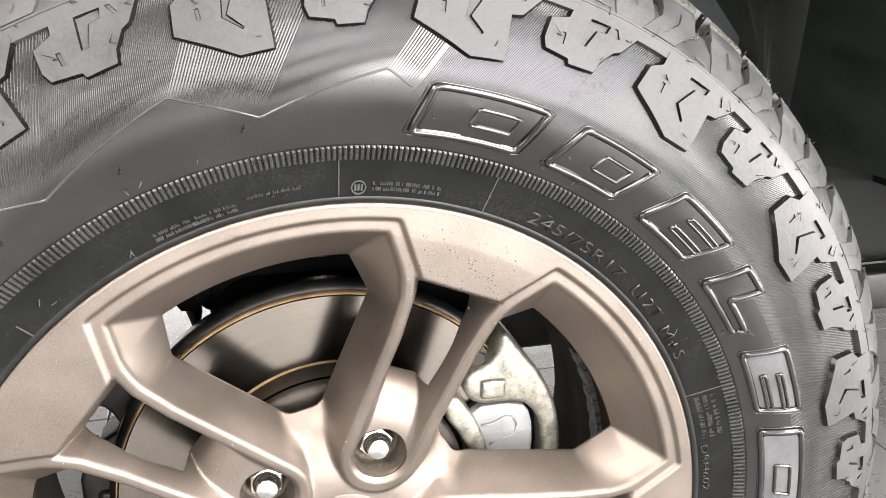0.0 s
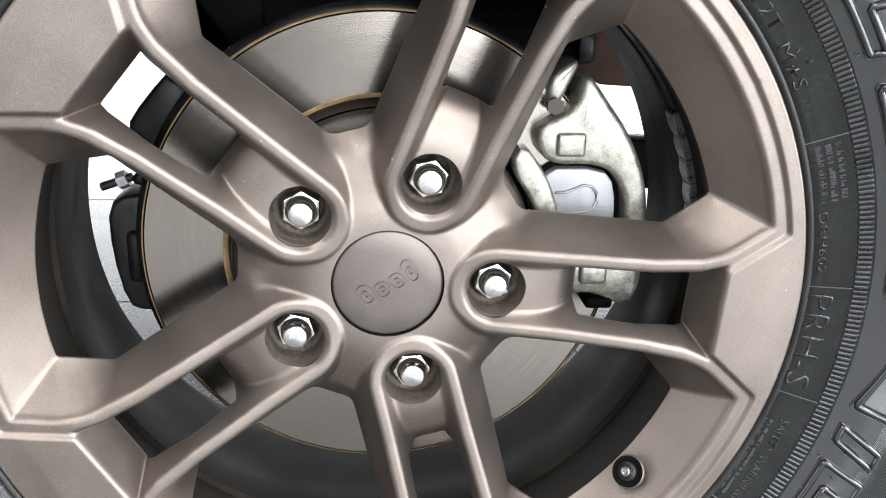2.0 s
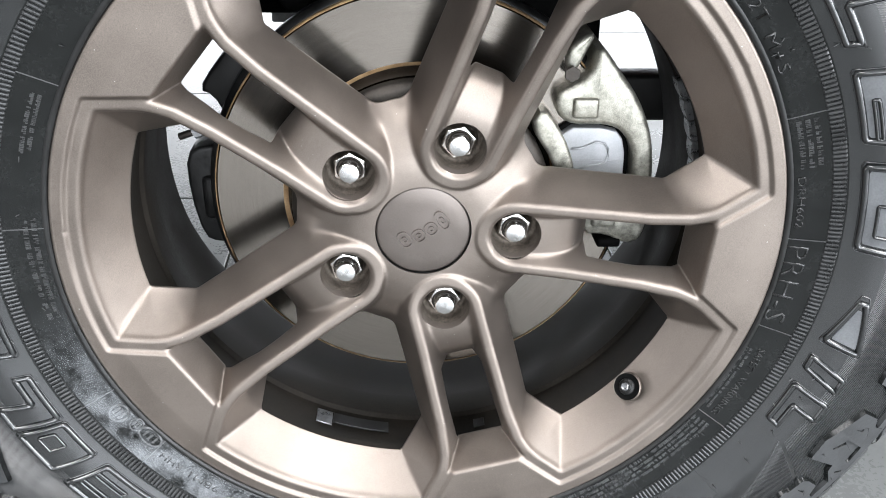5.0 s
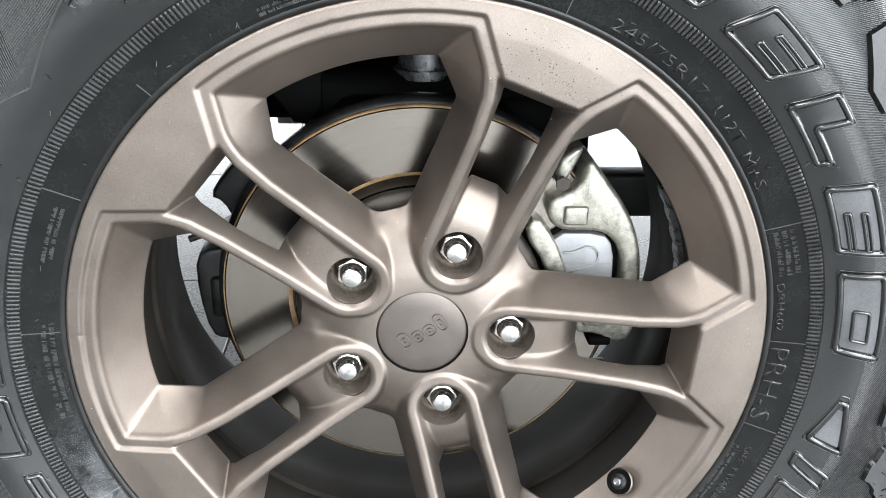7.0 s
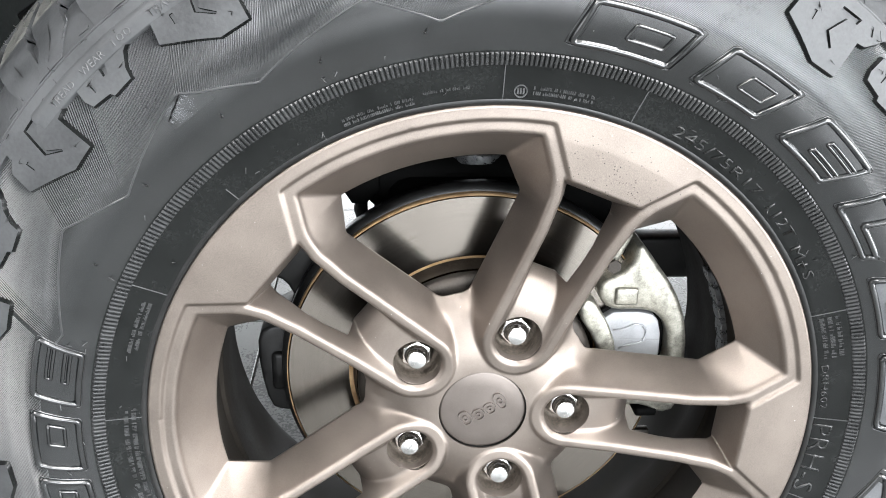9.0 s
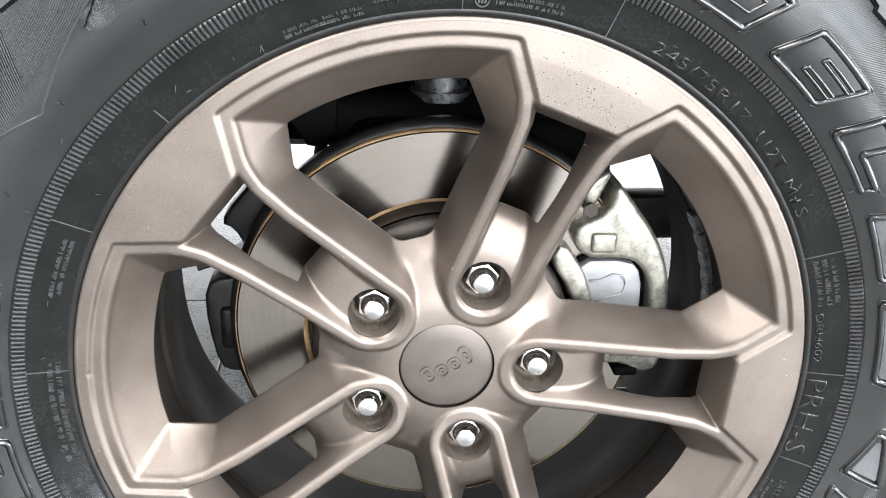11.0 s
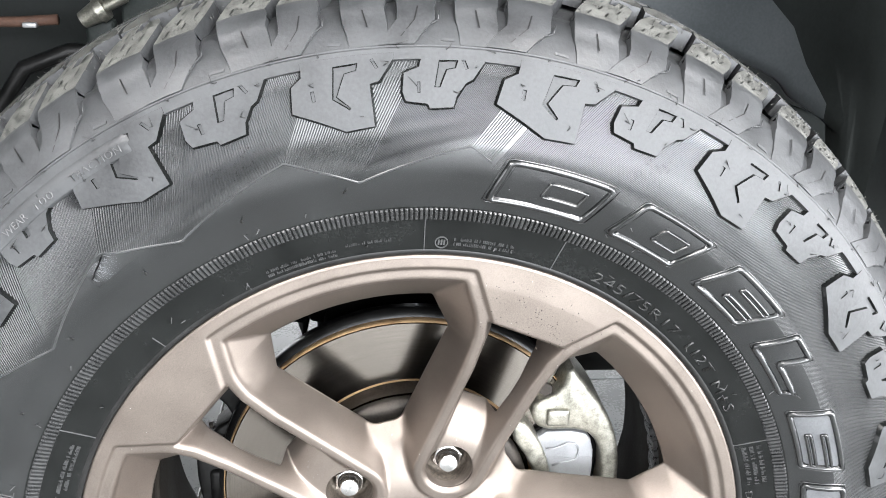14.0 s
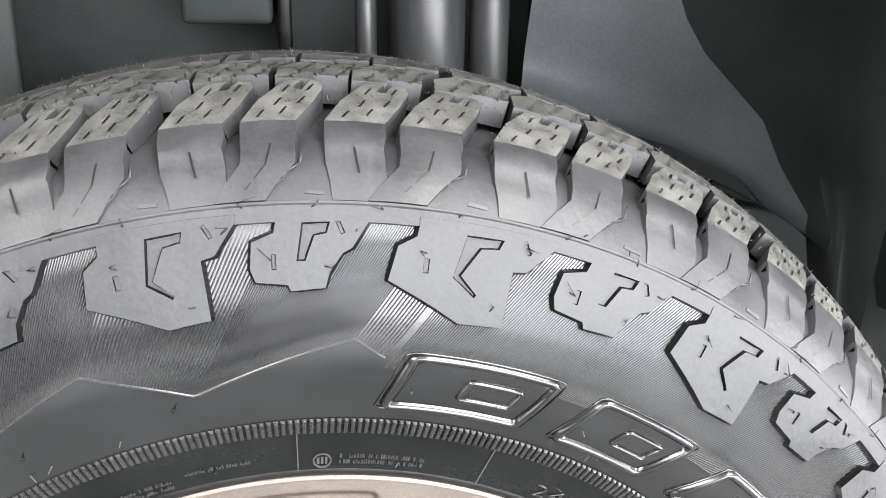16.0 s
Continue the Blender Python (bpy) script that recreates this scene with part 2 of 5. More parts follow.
BROWN = surface("rusty_brown_paint", (0.045, 0.024, 0.017), (0.10, 0.054, 0.037), 0.6, 0.8, scale=30, fine=400, bump=0.3, dist=0.001, spec=0.3)
WALL = surface("grey_wall_paint", (0.16, 0.16, 0.16), (0.20, 0.20, 0.20), 0.6, 0.7, scale=3, fine=150, bump=0.05)

# ---- tools ----


def mesh_of(name, bm, mat, smooth=True):
    me = bpy.data.meshes.new(name)
    bm.to_mesh(me)
    bm.free()
    me.materials.append(mat)
    if smooth:
        me.shade_smooth()
    return me


def part(name, data, mat, parent, label="", smooth=True, sharp=None, kind=""):
    me = mesh_of(name, data, mat, smooth) if isinstance(data, bmesh.types.BMesh) else data
    if sharp:
        me.set_sharp_from_angle(angle=radians(sharp))
    ob = new(name, me)
    ob.parent = parent
    return tagged(ob, label=label, kind=kind)


def thing(name, label, category, group="", at=(0, 0, 0)):
    ob = new(name)
    ob.location = at
    ob.empty_display_size = 0.02
    return tagged(ob, label, category, group)


def on_wheel(r, deg, y):
    a = radians(deg)
    return Vector((r * math.cos(a), y, ZC + r * math.sin(a)))


def lathe(prof, n=240, a0=0.0, a1=360.0):
    """A surface of revolution about the axle; prof: (r, y)."""
    bm = bmesh.new()
    full = abs(a1 - a0) >= 360
    m = n if full else n + 1
    rings = [[bm.verts.new(on_wheel(r, a0 + (a1 - a0) * k / n, y)) for k in range(m)] for r, y in prof]
    for a, b in zip(rings, rings[1:]):
        for k in range(n):
            q = (k + 1) % m
            bm.faces.new((a[k], b[k], b[q], a[q]))
    bmesh.ops.recalc_face_normals(bm, faces=bm.faces)
    return bm


def box(bm, lo, hi, m=None):
    m = m or Matrix()
    v = [bm.verts.new(m @ Vector((x, y, z))) for x in (lo[0], hi[0]) for y in (lo[1], hi[1]) for z in (lo[2], hi[2])]
    for f in ((0, 1, 3, 2), (4, 6, 7, 5), (0, 4, 5, 1), (2, 3, 7, 6), (0, 2, 6, 4), (1, 5, 7, 3)):
        bm.faces.new([v[i] for i in f])
    return v


def rounded_box(lo, hi, r, m=None, seg=2):
    bm = bmesh.new()
    box(bm, lo, hi, m)
    bmesh.ops.bevel(bm, geom=list(bm.edges), offset=r, segments=seg, affect="EDGES", profile=0.5)
    bmesh.ops.recalc_face_normals(bm, faces=bm.faces)
    return bm


def rod(bm, p, q, r0, r1=None, n=20, caps=True):
    p, q = Vector(p), Vector(q)
    m = Matrix.Translation((p + q) / 2) @ (q - p).to_track_quat("Z", "Y").to_matrix().to_4x4()
    return bmesh.ops.create_cone(bm, cap_ends=caps, segments=n, radius1=r0, radius2=r0 if r1 is None else r1, depth=(q - p).length, matrix=m)["verts"]


def prism(outline, y0, y1, bevel=0.0, holes=()):
    """A plate in the wheel's plane with the outline [(x, z), ...], from depth y0 (front) to y1."""
    bm = bmesh.new()
    loops = []
    for pts in (outline, *holes):
        vs = [bm.verts.new((x, y0, z)) for x, z in pts]
        loops.append([bm.edges.new((vs[i], vs[(i + 1) % len(vs)])) for i in range(len(vs))])
    bmesh.ops.triangle_fill(bm, edges=[e for l in loops for e in l], use_beauty=True)
    bmesh.ops.dissolve_limit(bm, angle_limit=0.01, verts=bm.verts, edges=bm.edges)
    r = bmesh.ops.extrude_face_region(bm, geom=bm.faces[:])
    bmesh.ops.translate(bm, verts=[g for g in r["geom"] if isinstance(g, bmesh.types.BMVert)], vec=(0, y1 - y0, 0))
    bmesh.ops.recalc_face_normals(bm, faces=bm.faces)
    if bevel:
        fe = [e for e in bm.edges if all(abs(v.co.y - y0) < 1e-6 for v in e.verts) and any(abs(f.normal.y) < 0.5 for f in e.link_faces)]
        bmesh.ops.bevel(bm, geom=fe, offset=bevel, segments=3, affect="EDGES", profile=0.5)
    bmesh.ops.triangulate(bm, faces=[f for f in bm.faces if len(f.verts) > 4])
    return bm


def spaced(pts, gap):
    """The outline without the points that follow another too closely."""
    out = pts[:1]
    for p in pts[1:]:
        if math.dist(p, out[-1]) > gap:
            out.append(p)
    return out


def smooth_loop(pts, rounds=2):
    """Corner cutting: a rounder closed outline."""
    for _ in range(rounds):
        pts = [((a[0] * (1 - k) + b[0] * k), (a[1] * (1 - k) + b[1] * k)) for a, b in zip(pts, pts[1:] + pts[:1]) for k in (0.25, 0.75)]
    return pts


def cut_corners(pts, k=0.12):
    """Small chamfers at the corners of a closed outline."""
    out = []
    for a, b, c in zip(pts[-1:] + pts[:-1], pts, pts[1:] + pts[:1]):
        for w, o in ((k, a), (k * 0.4, a), (k * 0.4, c), (k, c)):
            f = w if w == k else w * 0.6
            out.append((b[0] + (o[0] - b[0]) * f, b[1] + (o[1] - b[1]) * f))
    return out


def step(x, a, b):
    t = np.clip((x - a) / (b - a), 0, 1)
    return t * t * (3 - 2 * t)


# ---- the wheel ----
wheel = thing("alloy_wheel", "bronze-painted alloy wheel with five twin spokes inside a black tyre", "wheel", at=(0, 0, 0))

# sidewall profile of the tyre: radius, depth (outwards is minus)
SIDE_R = [0.2330, 0.2370, 0.2410, 0.2500, 0.2600, 0.2625, 0.2690, 0.2720, 0.2800, 0.2920, 0.3050, 0.3180, 0.3300, 0.3420, 0.3550, 0.3660, 0.3720, 0.3800, 0.3840, 0.3870, 0.3890]
SIDE_Y = [-0.0240, -0.0300, -0.0325, -0.0345, -0.0372, -0.0380, -0.0400, -0.0412, -0.0448, -0.0496, -0.0514, -0.0507, -0.0489, -0.0463, -0.0430, -0.0393, -0.0365, -0.0306, -0.0262, -0.0195, 0.0100]


# the same with its bends rounded, away from the bead
FINE_R = np.linspace(0.2330, 0.3890, 480)
FINE_Y = np.where(FINE_R < 0.2440, np.interp(FINE_R, SIDE_R, SIDE_Y), np.mean([np.interp(FINE_R + d, SIDE_R, SIDE_Y) for d in np.linspace(-0.007, 0.007, 15)], axis=0))


def side(r, h=0.0):
    """Radius and depth of the sidewall at r, raised by h along its normal."""
    y = float(np.interp(r, FINE_R, FINE_Y))
    s = float(np.interp(r + 0.003, FINE_R, FINE_Y) - np.interp(r - 0.003, FINE_R, FINE_Y)) / 0.006
    k = 1 / math.sqrt(1 + s * s)
    return r + h * s * k, y - h * k


def on_side(r, deg, h=0.0):
    rr, y = side(r, h)
    return on_wheel(rr, deg, y)


def nearest_fold(x, z):
    """Plan of one spoke pair: u outwards along it, v across it, from the wheel's plan; the five pairs and both halves are alike."""
    r, a = np.hypot(x, z), np.degrees(np.arctan2(z, x))
    f = np.radians(np.abs((a - NUT + 36) % 72 - 36))
    return r, r * np.cos(f), r * np.sin(f), f


def smax(a, b, k):
    h = np.clip(0.5 + 0.5 * (a - b) / k, 0, 1)
    return b * (1 - h) + a * h + k * h * (1 - h)


def smin(a, b, k):
    return -smax(-a, -b, k)


def polyline_side(u, v, pts):
    """Distance across an open line given as v over u: minus on the side of the axis."""
    pu, pv = np.array(pts).T
    s = np.interp(u, (pu[1:] + pu[:-1]) / 2, np.diff(pv) / np.diff(pu))
    return (v - np.interp(u, pu, pv)) / np.sqrt(1 + s * s)


def eased(x, xs, ys, w):
    """Straight pieces with their bends rounded over a width w."""
    return np.mean([np.interp(x + d, xs, ys) for d in np.linspace(-w, w, 9)], axis=0)


def rim_shape(x, z):
    """Depth of the rim's front and whether a place belongs to it (minus: yes)."""
    r, u, v, f = nearest_fold(x, z)
    nut = np.hypot(u - 0.0635, v)
    # front outline of the pair: U round the nut, two arms
    fill = np.where(u < 0.0635, nut - 0.0272, polyline_side(u, v, [(0.0635, 0.0272), (0.10, 0.0278), (0.15, 0.0295), (0.175, 0.0325), (0.190, 0.0375), (0.23, 0.052)]))
    # outer rim and pads: beyond the arc, or on the pad's side of the oblique edge
    c1, c2 = np.array((0.1865, 0.0355)), np.array((0.2105, 0.0550))
    d = (c2 - c1) / np.hypot(*(c2 - c1))
    oblique = (u - c1[0]) * -d[1] + (v - c1[1]) * d[0]
    outer = -smax(r - 0.2168, -oblique, 0.002)
    hub = r - 0.0350
    front = smin(smin(fill, outer, 0.003), hub, 0.012)
    # rear outline, where the windows open
    arm = v - 0.0415
    e1, e2 = np.array((0.1630, 0.0420)), np.array((0.1838, 0.0633))
    d = (e2 - e1) / np.hypot(*(e2 - e1))
    oblique_b = (u - e1[0]) * -d[1] + (v - e1[1]) * d[0]
    outer_b = -smax(r - 0.1947, -oblique_b, 0.0015)
    back = smin(smin(arm, outer_b, 0.0015), r - 0.0870, 0.006)
    top = np.interp(r, [0, 0.036, 0.060, 0.100, 0.150, 0.190, 0.217, 0.236], [-0.0045, -0.0055, -0.0088, -0.0135, -0.0215, -0.0272, -0.0290, -0.0292])
    top = np.where((fill < 0.001) | (r > 0.07), top, np.minimum(top, np.interp(r, [0, 0.036, 0.05, 0.2], [-0.0045, -0.0045, -0.0035, -0.03])))
    # raised pads and outer band
    pad = step(-outer, 0.0086, 0.0108) * step(u, 0.180, 0.186)
    edge_slot = np.where(fill < -0.004, step(u, 0.1880, 0.1905), 1)
    top = top - 0.0024 * pad * edge_slot
    rnd = 0.0004 + 0.0030 * step(r, 0.036, 0.052)
    inside = np.minimum(np.clip(-front, 0, None), rnd)
    y = top + rnd - np.sqrt(np.maximum(rnd * rnd - (rnd - inside) ** 2, 0))
    # wall of the window
    y_back = np.interp(r, [0.08, 0.12, 0.165, 0.195], [0.024, 0.018, 0.012, 0.003])
    s = np.clip(front, 0, None) / np.maximum(np.clip(front, 0, None) - np.minimum(back, 0), 1e-6)
    s = np.clip(s, 0, 1)
    wall = top + rnd + (y_back - top - rnd) * s
    hub_y = eased(r, [0.0, 0.036, 0.048, 0.060, 0.072, 0.088, 0.11], [-0.0048, -0.0048, -0.0035, 0.0010, 0.0080, 0.0200, 0.0400], 0.005)
    wall = np.where(r < 0.11, smin(wall, hub_y, 0.005), wall)
    y = np.where(front > 0, wall, y)
    # round the cap the pairs stand on one smooth cone
    inside = np.minimum(np.clip(-fill, 0, None), rnd)
    pair = np.where(fill < 0, top + rnd - np.sqrt(np.maximum(rnd * rnd - (rnd - inside) ** 2, 0)), top + rnd + fill * 2.0)
    near_hub = 1 - step(r, 0.064, 0.084)
    y = y * (1 - near_hub) + smin(pair, hub_y, 0.0035) * near_hub
    # pocket round the nut and slot between the arms
    pocket = np.maximum(fill + 0.0088, u - 0.1890)
    depth_in = np.clip(-pocket, 0, None)
    floor_y = eased(u, [0.0, 0.084, 0.092, 0.104, 0.113, 0.120], [-0.0030, -0.0030, -0.0015, 0.0030, 0.0125, 0.026], 0.005)
    slope = eased(u, [0.06, 0.085, 0.115], [1.5, 1.6, 3.2], 0.006)
    wall_p = top + 0.0020 + depth_in * slope
    outer_wall = top + 0.0024 + np.clip(0.1890 - u, 0, None) * 4.6
    sink = smin(np.minimum(wall_p, outer_wall), floor_y, 0.0028)
    near = np.clip(pocket, 0, 0.0026)
    lip = 0.0026 - np.sqrt(np.maximum(0.0026 ** 2 - (0.0026 - near) ** 2, 0))
    y = np.where((pocket > 0) & (pocket < 0.0026) & (front < 0), np.maximum(y, top + lip), y)
    y = np.where(pocket <= 0, np.maximum(sink, top + 0.0020), y)
    half = eased(u, [0.108, 0.120, 0.135, 0.178], [0.0148, 0.0155, 0.0165, 0.0178], 0.004)
    slot = smax(smax(v - half, u - 0.1812, 0.0008), 0.1150 - u, 0.0015)
    keep = np.maximum.reduce([back, -slot, 0.0174 - nut, r - 0.2335, 0.0326 - r])
    return y, keep


def build_rim(pitch=0.00066):
    n = int(0.475 / pitch)
    g = (np.arange(n + 1) - n / 2) * pitch
    X, Z = np.meshgrid(g, g)
    Y, K = rim_shape(X, Z)
    for _ in range(3):  # ease the grid's steps along the edges
        Y[1:-1, 1:-1] = (Y[1:-1, 1:-1] * 4 + Y[:-2, 1:-1] + Y[2:, 1:-1] + Y[1:-1, :-2] + Y[1:-1, 2:]) / 8
    pts = np.stack([X.ravel(), Y.ravel(), Z.ravel()], 1)
    K = K.ravel()
    i = np.arange(n * (n + 1)).reshape(n, n + 1)[:, :n].ravel()
    flip = ((i % (n + 1)) + (i // (n + 1))) % 2 == 0
    a, b, c, d = i, i + 1, i + n + 2, i + n + 1
    tris = np.concatenate([np.stack([a, b, c], 1)[flip], np.stack([a, c, d], 1)[flip], np.stack([a, b, d], 1)[~flip], np.stack([b, c, d], 1)[~flip]])
    k = K[tris] < 0
    cnt = k.sum(1)
    whole = tris[cnt == 3]
    new_pts, made, extra, rims = [], {}, [], []

    def cut(p, q):
        key = (min(p, q), max(p, q))
        if key not in made:
            t = K[p] / (K[p] - K[q])
            t = min(max(t, 0.02), 0.98)
            x, _, z = pts[p] * (1 - t) + pts[q] * t
            yy, _ = rim_shape(np.array([x]), np.array([z]))
            made[key] = len(pts) + len(new_pts)
            new_pts.append((x, pts[p][1] * (1 - t) + pts[q][1] * t if abs(float(yy[0]) - pts[p][1]) > 0.004 else float(yy[0]), z))
        return made[key]

    for t, kk, c3 in zip(tris[(cnt > 0) & (cnt < 3)].tolist(), k[(cnt > 0) & (cnt < 3)].tolist(), cnt[(cnt > 0) & (cnt < 3)].tolist()):
        s = kk.index(True) if c3 == 1 else kk.index(False)
        p, q, w = t[s], t[(s + 1) % 3], t[(s + 2) % 3]
        e, f2 = cut(p, q), cut(p, w)
        if c3 == 1:
            extra.append((p, e, f2))
            rims.append((f2, e))
        else:
            extra += [(e, q, w), (e, w, f2)]
            rims.append((e, f2))
    allp = np.concatenate([pts, np.array(new_pts)])
    faces = np.concatenate([whole, np.array(extra)])
    # walls that run back from every opening, on points of their own
    edge = np.array(rims)
    ids = np.unique(edge)
    base = len(allp)
    order = {int(q): w for w, q in enumerate(ids)}
    front_row = allp[ids]
    rr = np.hypot(front_row[:, 0], front_row[:, 2])
    back_row = front_row.copy()
    back_row[:, 1] += np.where(rr > 0.2, 0.012, np.interp(rr, [0.150, 0.192], [0.0015, 0.0015]))
    allp = np.concatenate([allp, front_row, back_row])
    m = len(ids)
    quads = [(base + order[a], base + order[b], base + m + order[b], base + m + order[a]) for a, b in edge.tolist()]
    used = np.unique(np.concatenate([faces.ravel(), np.array(quads).ravel()]))
    remap = np.full(len(allp), -1)
    remap[used] = np.arange(len(used))
    out = allp[used] + np.array([0, 0, ZC])
    me = bpy.data.meshes.new("rim")
    polys = [tuple(p) for p in remap[faces].tolist()] + [tuple(p) for p in remap[np.array(quads)].tolist()]
    me.from_pydata(out.tolist(), [], polys)
    me.materials.append(BRONZE)
    me.shade_smooth()
    return me


rim = part("rim", build_rim(), BRONZE, wheel)
part("rim_flange", lathe([(0.2325, -0.0310), (0.2336, -0.0316), (0.2352, -0.0314), (0.2362, -0.0300), (0.2362, -0.0200), (0.2300, -0.0150)], 320), BRONZE, wheel)
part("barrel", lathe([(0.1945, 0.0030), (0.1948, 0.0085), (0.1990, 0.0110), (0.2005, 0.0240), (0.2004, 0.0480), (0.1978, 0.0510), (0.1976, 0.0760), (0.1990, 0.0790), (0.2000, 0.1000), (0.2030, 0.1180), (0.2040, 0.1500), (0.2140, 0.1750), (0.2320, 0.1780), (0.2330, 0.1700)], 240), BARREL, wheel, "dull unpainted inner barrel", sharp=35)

# centre cap, nuts and valve
cap = part("center_cap", lathe([(0.0322, 0.0050), (0.0322, -0.0018), (0.0318, -0.0027), (0.0305, -0.0032), (0.0200, -0.0037), (0.0100, -0.0039), (0.0002, -0.0040)], 96), CAPM, wheel, "matt bronze centre cap with a raised emblem")
part("hub_bore", lathe([(0.0326, -0.0040), (0.0328, 0.0150), (0.0100, 0.0160), (0.0002, 0.0160)], 64), BLACK, wheel)
# emblem: four plain raised rounded frames in a slanted row
EMB = radians(212)
for i, (along, w, h) in enumerate(((-0.0150, 0.0080, 0.0150), (-0.0055, 0.0088, 0.0098), (0.0042, 0.0088, 0.0098), (0.0140, 0.0090, 0.0128))):
    drop = (0.0, 0.0012, 0.0012, -0.0012)[i]

    def turned(x, z, grow=1.0):
        x, z = along + x * grow + 0.0, z * grow + drop
        return (x * math.cos(EMB) - z * math.sin(EMB), ZC + x * math.sin(EMB) + z * math.cos(EMB))

    ring = [(-w / 2, -h / 2), (w / 2, -h / 2), (w / 2, h / 2), (-w / 2, h / 2)]
    outer = smooth_loop([turned(x, z) for x, z in ring], 2)
    inner = smooth_loop([turned(x, z, 0.80) for x, z in ring], 2)
    core = smooth_loop([turned(x, z, 0.40) for x, z in ring], 2)
    hole = smooth_loop([turned(x, z, 0.22) for x, z in ring], 2)
    part("emblem_frame", prism(outer, -0.0052, -0.0035, 0.0, [inner]), CAPM, cap, smooth=False)
    part("emblem_frame", prism(core, -0.0052, -0.0035, 0.0, [hole]), CAPM, cap, smooth=False)


def build_nut(k):
    """A wheel nut deep in its corroded seat: dark hexagon, bright turned tip."""
    a = NUT + 72 * k
    c = on_wheel(0.0635, a, 0)

    def turned_ring(prof, n=32):
        bm = bmesh.new()
        rings = [[bm.verts.new((c.x + r * math.cos(2 * math.pi * j / n), y, c.z + r * math.sin(2 * math.pi * j / n))) for j in range(n)] for r, y in prof]
        for p, q in zip(rings, rings[1:]):
            for j in range(n):
                bm.faces.new((p[j], p[(j + 1) % n], q[(j + 1) % n], q[j]))
        return bm, rings

    corners = [radians(60 * j + 12 + 17 * k) for j in range(6)]
    nut = part("lug_nut", prism([(c.x + 0.0118 * math.cos(q), c.z + 0.0118 * math.sin(q)) for q in corners], 0.0080, 0.0300, 0.0010), HEX, wheel, "bright steel wheel nut", smooth=False)
    bm, rings = turned_ring([(0.0064, 0.0000), (0.0070, 0.0006), (0.0073, 0.0016), (0.0074, 0.0062), (0.0082, 0.0074), (0.0098, 0.0080)])
    tip = bm.verts.new((c.x, -0.0012, c.z))
    for j in range(32):
        bm.faces.new((tip, rings[0][j], rings[0][(j + 1) % 32]))
    bmesh.ops.recalc_face_normals(bm, faces=bm.faces)
    part("nut_tip", bm, TIP, nut, sharp=14)
    bm, _ = turned_ring([(0.0073, 0.0074), (0.0086, 0.0072), (0.0090, 0.0077)])
    bmesh.ops.recalc_face_normals(bm, faces=bm.faces)
    part("nut_collar", bm, DARKSTEEL, nut, sharp=30)
    bm, _ = turned_ring([(0.0177, -0.0028), (0.0173, -0.0022), (0.0172, 0.0060)])
    bmesh.ops.recalc_face_normals(bm, faces=bm.faces)
    part("nut_well", bm, BRONZE, wheel, sharp=45)
    bm, _ = turned_ring([(0.0172, 0.0040), (0.0168, 0.0125), (0.0163, 0.0148), (0.0152, 0.0158), (0.0140, 0.0164), (0.0130, 0.0180), (0.0125, 0.0250), (0.0080, 0.0270)])
    bmesh.ops.recalc_face_normals(bm, faces=bm.faces)
    part("nut_seat", bm, SEAT, wheel, "rough corroded bronze nut seat", sharp=45)


for k in range(5):
    build_nut(k)

# rubber valve in its hole on the sloping outer wall of one window
va = on_wheel(0.1965, -39.6, -0.0125)
vn = Vector((va.x, 0, va.z - ZC)).normalized() * -0.75 + Vector((0, -0.66, 0))
vn.normalize()
across = vn.orthogonal().normalized()
along = vn.cross(across)


def valve_ring(prof, n=36):
    bm = bmesh.new()
    rings = [[bm.verts.new(va + across * (r * math.cos(2 * math.pi * j / n)) + along * (r * math.sin(2 * math.pi * j / n)) + vn * h) for j in range(n)] for r, h in prof]
    for p, q in zip(rings, rings[1:]):
        for j in range(n):
            bm.faces.new((p[j], p[(j + 1) % n], q[(j + 1) % n], q[j]))
    bm.faces.new(rings[-1])
    bmesh.ops.recalc_face_normals(bm, faces=bm.faces)
    return bm


# nothing is cut here: a flat black disc stands for the shaded recess
part("valve_shade_disc", valve_ring([(0.0098, 0.0008), (0.0094, 0.0005), (0.0090, 0.0003), (0.0030, 0.0002)]), DEEP, wheel, "flat black disc painted as the shade of the valve recess", sharp=35)
part("valve_lip", valve_ring([(0.0108, -0.0012), (0.0105, 0.0004), (0.0101, 0.0008), (0.0097, 0.0006), (0.0095, -0.0010)]), BRONZE, wheel, "bronze lip round the valve recess", sharp=50)
valve = part("valve", valve_ring([(0.0062, 0.0004), (0.0058, 0.0014), (0.0042, 0.0022), (0.0038, 0.0034), (0.0036, 0.0036)]), BLACK, wheel, "short black rubber valve", sharp=30)
part("valve_cap", valve_ring([(0.0030, 0.0034), (0.0029, 0.0050), (0.0022, 0.0056), (0.0012, 0.0052)]), LEAD, valve, "grey valve tip", sharp=30)

